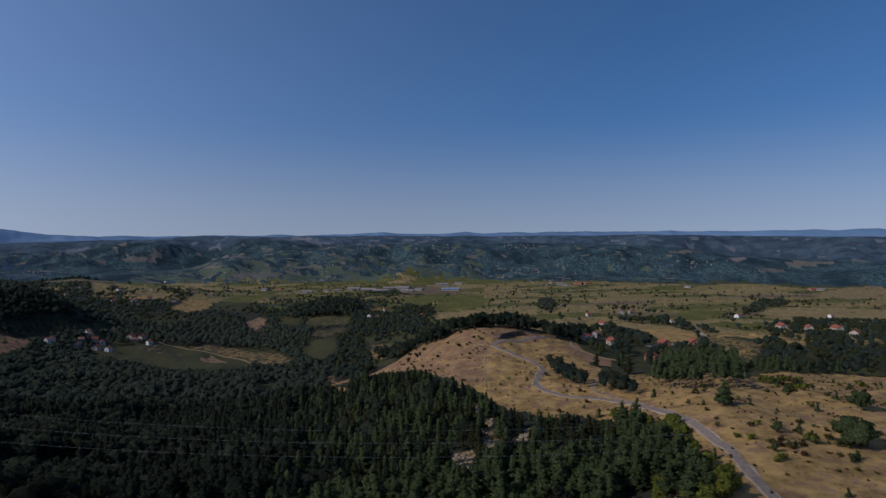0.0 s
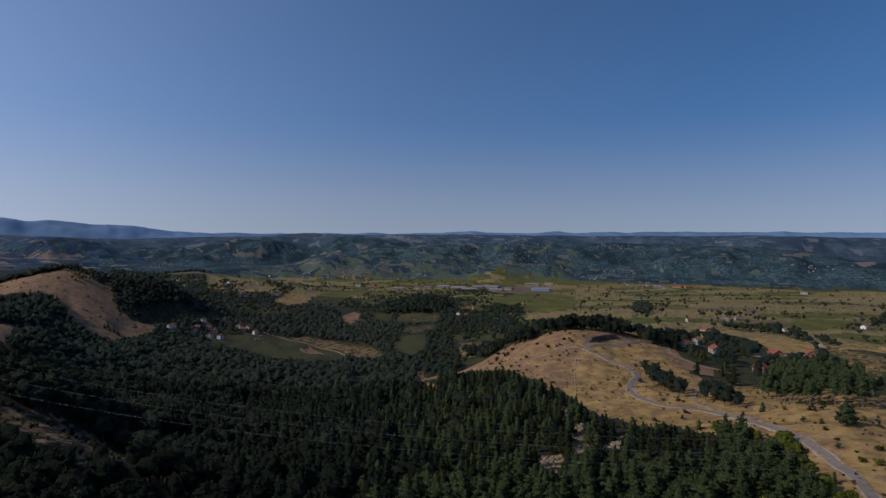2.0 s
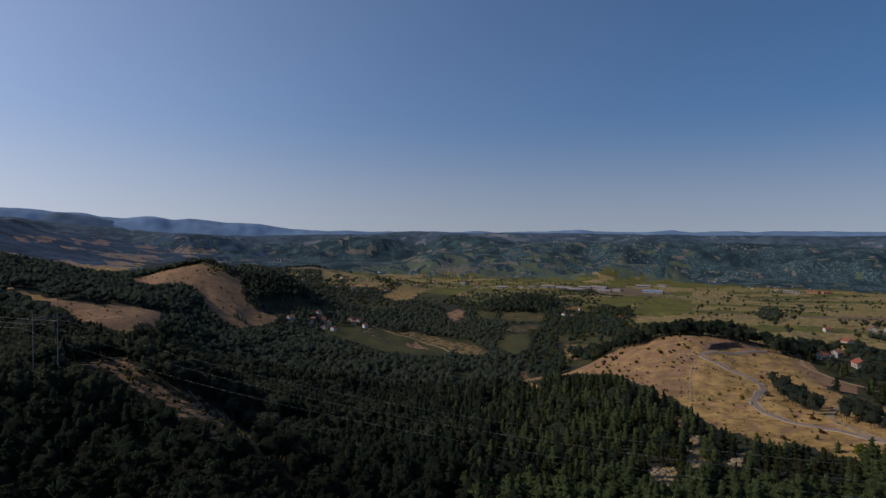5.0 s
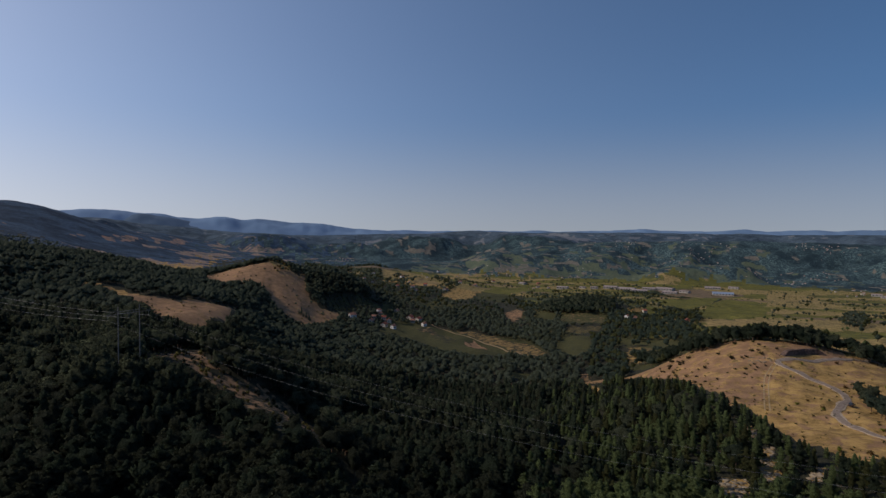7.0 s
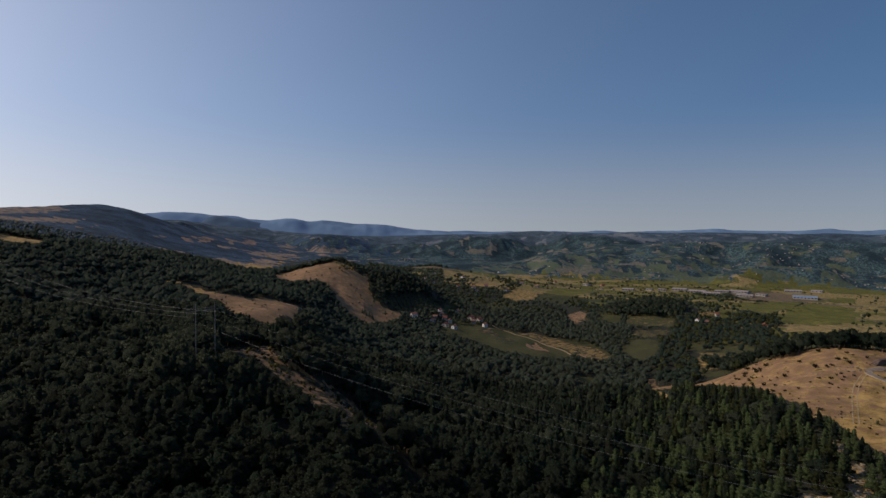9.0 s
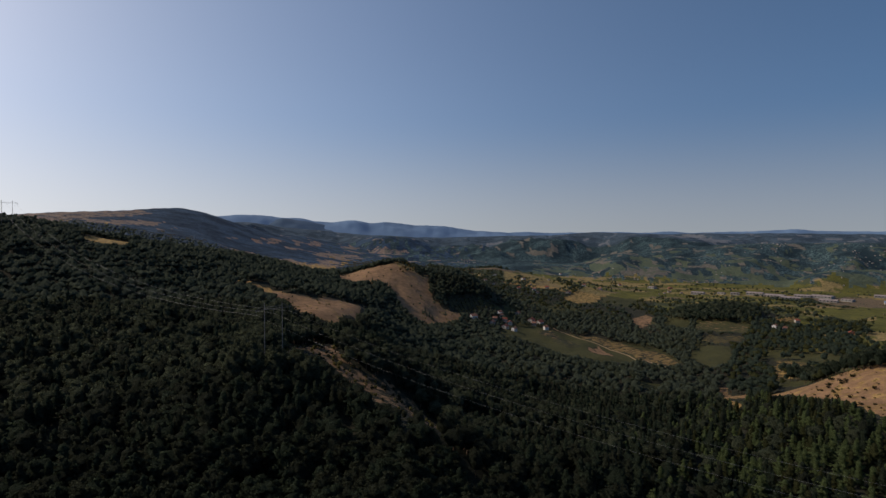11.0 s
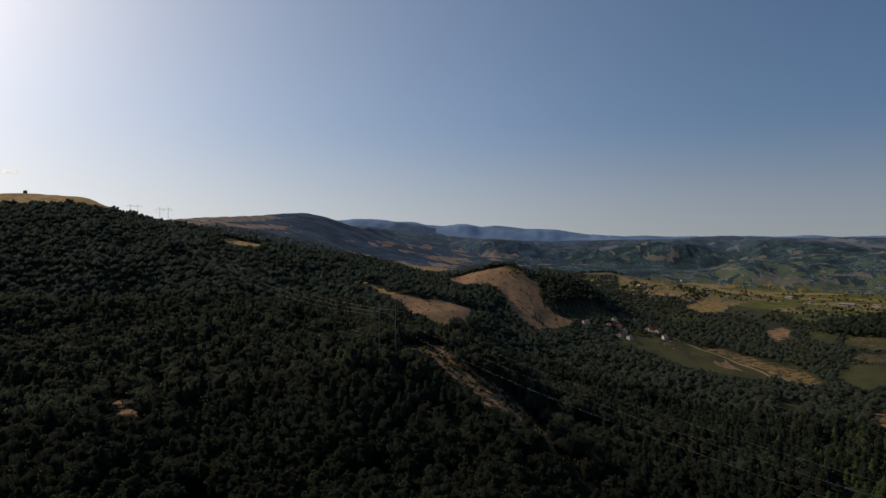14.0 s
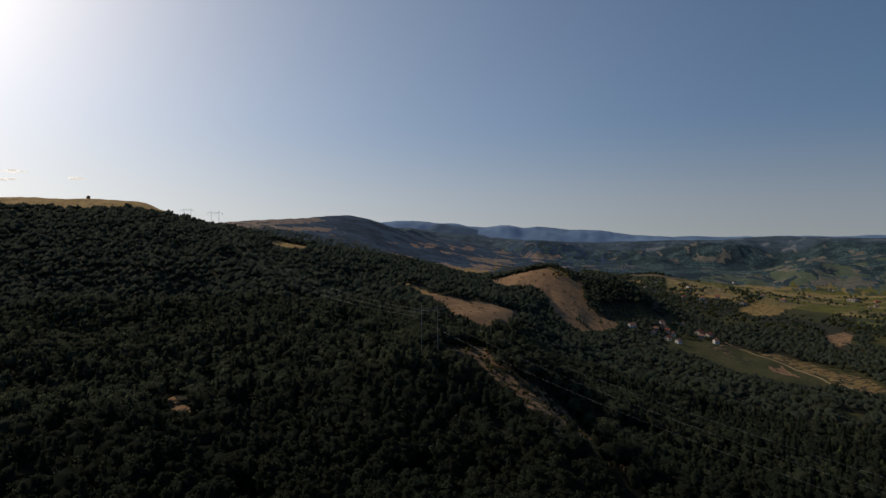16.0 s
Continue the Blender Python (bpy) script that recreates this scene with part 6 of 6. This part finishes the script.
ok = inside(ux, uy, DRY["dry_ridge"]) & (rng.uniform(0, 1, len(ux)) < np.where(waves(ux, uy, 50, 91, 3) > 0.3, 0.3, 0.07) * np.where(inside(ux, uy, DRY["knoll_meadow"]) & (np.hypot(ux, uy) > 330), 0.35, 1.3))
stand("tufts", "small brown tufts scattered over the dry slope", [shrub(rng, 1.2, 2, 4)], ux[ok], uy[ok], rng, [BUSH_LEAF, OLIVE_LEAF, OLIVE_LEAF, RUSTY_LEAF], (0.3, 0.95))
gx, gy = scatter(rng, 4.2, 270, 425, -14, 12)
ok = inside(gx, gy, DRY["knoll_meadow"]) & (rng.uniform(0, 1, len(gx)) < np.where(waves(gx, gy, 46, 95, 3) > 0.25, 0.42, 0.06) * np.where(np.hypot(gx, gy) > 385, 0.4, 1))
stand("knoll_scrub", "dark low bushes dotted over the dry knoll", [shrub(rng, 1.3, 6, 6), shrub(rng, 1.7, 7, 6)], gx[ok], gy[ok], rng, [SCRUB_LEAF, SCRUB_LEAF, OLIVE_LEAF], (0.6, 1.4))
# young bright trees below the road
young_kinds = [tree_thing("young_tree", broadleaf(rng, 2, h_, w_, 0.44, 0.5), BRIGHT_LEAF) for h_, w_ in ((5.0, 2.1), (6.5, 2.6), (4.2, 2.4), (7.0, 2.4))]
for k in young_kinds:
    tagged(k, "young yellow-green tree below the road", "tree", "young trees below the road")
young = []
yx, yy = scatter(rng, 3.9, 90, 215, -35, -12)
ok = inside(yx, yy, DRY["dry_bank"]) & (rng.uniform(0, 1, len(yx)) < np.where(waves(yx, yy, 16, 71, 2) > -0.2, 0.75, 0.2))
for n in np.where(ok)[0]:
    plant(young_kinds, young, float(yx[n]), float(yy[n]), random.uniform(0.35, 1.05))
# pines and bushes along the lower side of the road
bank = [(66, 214), (74, 200), (76, 178), (74, 157), (67, 128), (60, 112), (48, 116), (50, 140), (56, 165), (60, 190)]
bx_, by_ = scatter(rng, 3.6, 90, 230, -32, -14)
ok = inside(bx_, by_, bank) & (rng.uniform(0, 1, len(bx_)) < 0.62)
for n in np.where(ok)[0]:
    near_road = bx_[n] > np.interp(by_[n], [110, 170, 215], [60, 69, 66])
    if near_road or random.random() < 0.3:
        plant(young_kinds, young, float(bx_[n]), float(by_[n]), random.uniform(0.4, 0.85))
    else:
        plant(ridge_kinds, planted_ridge, float(bx_[n]), float(by_[n]), random.uniform(0.55, 0.9), 1.1)
# small self-sown pines among the shrubs
sprout_kinds = [tree_thing("young_pine", pine(rng, 1, h_, w_, (0.02, 0.08)), SUNLIT_PINE) for h_, w_ in ((3.2, 1.3), (4.2, 1.5), (2.6, 1.2))]
for k in sprout_kinds:
    tagged(k, "small bushy pine grown up in dry grass", "tree", "small pines of the dry ridge")
sprouts = []
px_, py_ = scatter(rng, 8.0, 115, 260, -42, -14)
ok = inside(px_, py_, DRY["dry_ridge"]) & (rng.uniform(0, 1, len(px_)) < np.where(waves(px_, py_, 40, 73, 2) > 0.3, 0.3, 0.04))
for n in np.where(ok)[0]:
    plant(sprout_kinds, sprouts, float(px_[n]), float(py_[n]), random.uniform(0.6, 1.2))
# the row of tall pines behind the crest, on bare trunks
tall_kinds = [tree_thing("tall_pine", pine(rng, 1, 12.0, 3.0, (0.46, 0.54), 0.25), SUNLIT_PINE) for _ in range(3)]
for k in tall_kinds:
    next(c for c in k.children if c.name.startswith("trunk")).data.materials[0] = PALE_BARK
    tagged(k, "tall pine with a long bare pale trunk in a row", "tree", "tall pines behind the crest")
tall = []
gx, gy = scatter(rng, 5.2, 240, 420, -38, -18)
ok = inside(gx, gy, GROVES["grove"])
for n in np.where(ok)[0]:
    plant(tall_kinds, tall, float(gx[n]), float(gy[n]), random.uniform(0.65, 0.9))
# scattered young trees and scrub on the hill meadow and along the clearing
for name, label, key, gap, share, kinds, size in (
        ("meadow_scrub", "low scrub scattered over the hill meadow", "hill_meadow", 6.0, 0.16, [shrub(rng, 1.6, 5, 6)], (0.4, 1.3)),
        ("meadow_scrub", "low scrub scattered over the brown meadow", "brown_meadow", 5.0, 0.16, [shrub(rng, 1.4, 5, 6)], (0.3, 1.1)),
        ("clearing_scrub", "brush along the bare strip in the wood", "earth_clearing", 3.0, 0.34, [shrub(rng, 2.0, 6, 7)], (0.5, 1.3))):
    ring = FIELDS[key][3]
    cx, cy = scatter(rng, gap, 120, 850)
    ok = inside(cx, cy, ring) & (rng.uniform(0, 1, len(cx)) < share)
    stand(name, label, kinds, cx[ok], cy[ok], rng, [BUSH_LEAF, LEAF], size)
cx, cy = scatter(rng, 4.6, 600, 900, 38, 50)
ok = inside(cx, cy, FIELDS["crown_scrub"][3]) & (rng.uniform(0, 1, len(cx)) < 0.6)
stand("hilltop_trees", "sparse pale and rusty trees on the crown of the hill", low_broad, cx[ok], cy[ok], rng, [HAZED_HILL_LEAF, BUSH_LEAF, RUSTY_LEAF], (0.3, 0.62))
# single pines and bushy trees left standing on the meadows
lone_kinds = [tree_thing("meadow_pine", pine(rng, 1, h_, w_, (0.04, 0.1), 0.6), HAZED_HILL_LEAF) for h_, w_ in ((9.0, 2.4), (7.0, 2.2), (10.5, 2.8))]
for k in lone_kinds:
    tagged(k, "dark single pine standing on the dry hill meadow", "tree", "pines of the hill meadow")
lone = []
for x, y in [(-489, 474), (-459, 465), (-497, 491), (-422, 487), (-476, 476), (-505, 481), (-416, 485), (-430, 488)]:
    for k in range(2):
        plant(lone_kinds, lone, x + random.uniform(-5, 5) * k, y + random.uniform(-5, 5) * k, random.uniform(0.6, 1.05) * (1 - 0.3 * k))
# orchard rows above the hamlet
gi, gj = [c.ravel().astype(float) for c in np.meshgrid(np.arange(-4, 16), np.arange(-3, 16))]
ox, oy = -462 + gi * 0.8 + gj * 4.6, 560 + gi * 8.2 - gj * 3.4
ok = inside(ox, oy, FIELDS["orchard_ground"][3])
stand("orchard", "rows of small round orchard trees on the slope", [broadleaf(rng, 0, 4.2, 1.9)], ox[ok], oy[ok], rng, [HAZED_HILL_LEAF, OLIVE_LEAF], (0.7, 1.0))


# ---- bare rock ----
def boulders(name, ring, count, label, mat, size):
    s = Shape()
    xs, ys = np.array(ring).T
    for _ in range(count):
        x, y = rng.uniform(xs.min(), xs.max()), rng.uniform(ys.min(), ys.max())
        if inside(np.array([x]), np.array([y]), ring)[0]:
            clump(s, rng, np.array([x, y, float(ground_z(x, y))]), np.array([1.3, 1.0, 0.55]) * rng.uniform(*size), 1, 0.3)
    if s.v:
        tagged(new(name, mesh_of(name, *s.arrays(), [mat])), label, "rocks", kind="stuff")


for key in ("rock_a", "rock_b", "rock_c", "rock_d", "rock_e", "rock_f"):
    boulders("rocks", DRY[key], 90, "pale weathered rocks in a gap of the wood", STONE, (0.25, 0.95))


def rock_face(points, tall, mat):
    """A raw, jagged cut in the bank beside the road, with a ledge on top."""
    way = smooth_line(points, 1.0)
    n = len(way)
    t = np.gradient(way, axis=0)
    t /= np.linalg.norm(t, axis=1)[:, None]
    back = np.stack([-t[:, 1], t[:, 0]], 1)
    back *= np.sign((back * way).sum(1))[:, None]
    ends = np.clip(np.minimum(np.arange(n), n - 1 - np.arange(n)) / 5.0, 0, 1)
    rows = []
    for u, v in ((0.0, -0.6), (0.1, 0.3), (0.35, 0.65), (0.5, 0.9), (0.9, 1.0), (3.0, 0.85), (5.0, -0.3)):
        xy = way + back * (u + rng.uniform(-0.25, 0.25, n))[:, None]
        z = ground_z(xy[:, 0], xy[:, 1]) * 0.3 + 0.7 * ground_z(way[:, 0], way[:, 1]) + (tall * v + rng.uniform(-0.3, 0.3, n)) * ends - 0.2 * (1 - ends)
        rows.append(np.column_stack([xy, z]))
    v = np.stack(rows, 1).reshape(-1, 3)
    k = len(rows)
    i, j = np.meshgrid(np.arange(n - 1), np.arange(k - 1), indexing="ij")
    q = np.stack([i * k + j, i * k + j + 1, (i + 1) * k + j + 1, (i + 1) * k + j], -1).reshape(-1, 4)
    me = bpy.data.meshes.new("rock_face")
    me.from_pydata(v.tolist(), [], q.tolist())
    me.materials.append(mat)
    return tagged(new("rock_face", me), "dark raw stone cutting beside the hairpin bend", "rocks", kind="structure")


rock_face([(35, 358), (40, 365), (47, 373), (53, 377), (58, 378)], 3.2, DARK_STONE)
boulders("verge_stones", [(14, 340), (30, 352), (24, 362), (6, 350)], 70, "pale stones strewn over the knoll", STONE, (0.3, 0.8))


# ---- hut on the bald hill, and two small clouds low over it ----
hut = new("stone_hut")
hut.matrix_basis = pose(-900.0, 23.0, float(ground_z(-900.0, 23.0)), 0, 0, 20)
part("wall", gable_body(1.6, 2.2, 2.6, 1.2), DARK_STONE, hut)
part("roof", gable_roof(1.6, 2.2, 2.6, 1.2, 0.3, 0.15), OLD_TILES, hut)
tagged(hut, "small dark stone hut on the grassy hilltop", "hut")
CLOUD = plain("glowing_cloud_white", (0.8, 0.8, 0.82), (0.9, 0.9, 0.9), 0.01, 1.0)
# emission stands in for sunlight on the clouds, which else look grey
b_ = next(n for n in CLOUD.node_tree.nodes if n.type == "BSDF_PRINCIPLED")
b_.inputs["Emission Color"].default_value, b_.inputs["Emission Strength"].default_value = (0.8, 0.78, 0.77, 1), 0.75
for cx_, cy_, cz_, wide in ((-4690, -310, 642, 90), (-4690, -330, 585, 55), (-4700, 45, 617, 70)):
    s = Shape()
    for k in range(16):
        u = rng.uniform(-1, 1)
        clump(s, rng, np.array([cx_ + rng.uniform(-20, 20), cy_ + u * wide, cz_ + rng.uniform(-4, 10) * (1 - abs(u))]), np.array([20, 32, 9]) * rng.uniform(0.6, 1.2) * (1.15 - abs(u)), 1, 0.2)
    tagged(new("cloud", mesh_of("cloud", *s.arrays(), [CLOUD])), "small flat white cloud above the hilltop", "cloud", kind="structure")


# ---- car stopped at the bend of the road ----
def car(x, y, turn):
    """A small dark hatchback: rounded body, glazed cabin, lamps and four wheels."""
    ob = new("car")
    ob.matrix_basis = pose(x, y, float(ground_z(x, y)) + 0.36, 0, 0, turn)
    bm = bmesh.new()
    prof = [(-2.0, 0.28), (2.0, 0.28), (2.08, 0.5), (2.0, 0.78), (1.0, 0.92), (-1.75, 0.95), (-2.05, 0.8), (-2.08, 0.45)]
    rows = [[bm.verts.new((px, side * wide, pz)) for px, pz in prof] for side, wide in ((-1, 0.84), (1, 0.84))]
    bm.faces.new(rows[0])
    bm.faces.new(rows[1][::-1])
    for n in range(len(prof)):
        bm.faces.new((rows[0][n], rows[1][n], rows[1][(n + 1) % len(prof)], rows[0][(n + 1) % len(prof)]))
    bmesh.ops.recalc_face_normals(bm, faces=bm.faces)
    bmesh.ops.bevel(bm, geom=list(bm.edges), offset=0.07, segments=2, affect="EDGES")
    body = part("body", bm, CAR_PAINT, ob)
    bm = bmesh.new()
    low = [bm.verts.new((px, py, 0.92)) for px, py in ((1.05, -0.76), (1.05, 0.76), (-1.8, 0.76), (-1.8, -0.76))]
    high = [bm.verts.new((px, py, 1.42)) for px, py in ((0.3, -0.6), (0.3, 0.6), (-1.45, 0.6), (-1.45, -0.6))]
    bm.faces.new(high)
    for n in range(4):
        bm.faces.new((low[n], low[(n + 1) % 4], high[(n + 1) % 4], high[n]))
    bmesh.ops.recalc_face_normals(bm, faces=bm.faces)
    cabin = part("cabin", bm, WINDOW, ob, "dark window glass")
    part("roof", boxed(-1.42, 0.27, -0.59, 0.59, 1.42, 1.47), CAR_PAINT, ob)
    for side in (-1, 1):
        part("headlight", boxed(2.0, 2.06, side * 0.62 - 0.16, side * 0.62 + 0.16, 0.58, 0.72), PLASTER, body, "clear headlight")
        part("tail_light", boxed(-2.08, -2.02, side * 0.66 - 0.12, side * 0.66 + 0.12, 0.6, 0.8), TILES, body, "red tail light")
        for px in (-1.25, 1.3):
            s = Shape()
            stick(s, (px, side * 0.66, 0.31), (px, side * 0.86, 0.31), 0.31, 0.31, 14)
            stick(s, (px, side * 0.86, 0.31), (px, side * 0.861, 0.31), 0.31, 0.01, 14)
            tyre = new("wheel", mesh_of("wheel", *s.arrays(), [WINDOW]))
            tyre.parent = ob
            s = Shape()
            stick(s, (px, side * 0.865, 0.31), (px, side * 0.875, 0.31), 0.19, 0.02, 10)
            rim = new("rim", mesh_of("rim", *s.arrays(), [STEEL]))
            rim.parent = tyre
    return tagged(ob, "small dark hatchback car standing on the hill road", "car")


CAR_PAINT = plain("dark_car_paint", (0.02, 0.022, 0.026), (0.026, 0.028, 0.032), 3.0, 0.35)
car(54.3, 295.5, 70)
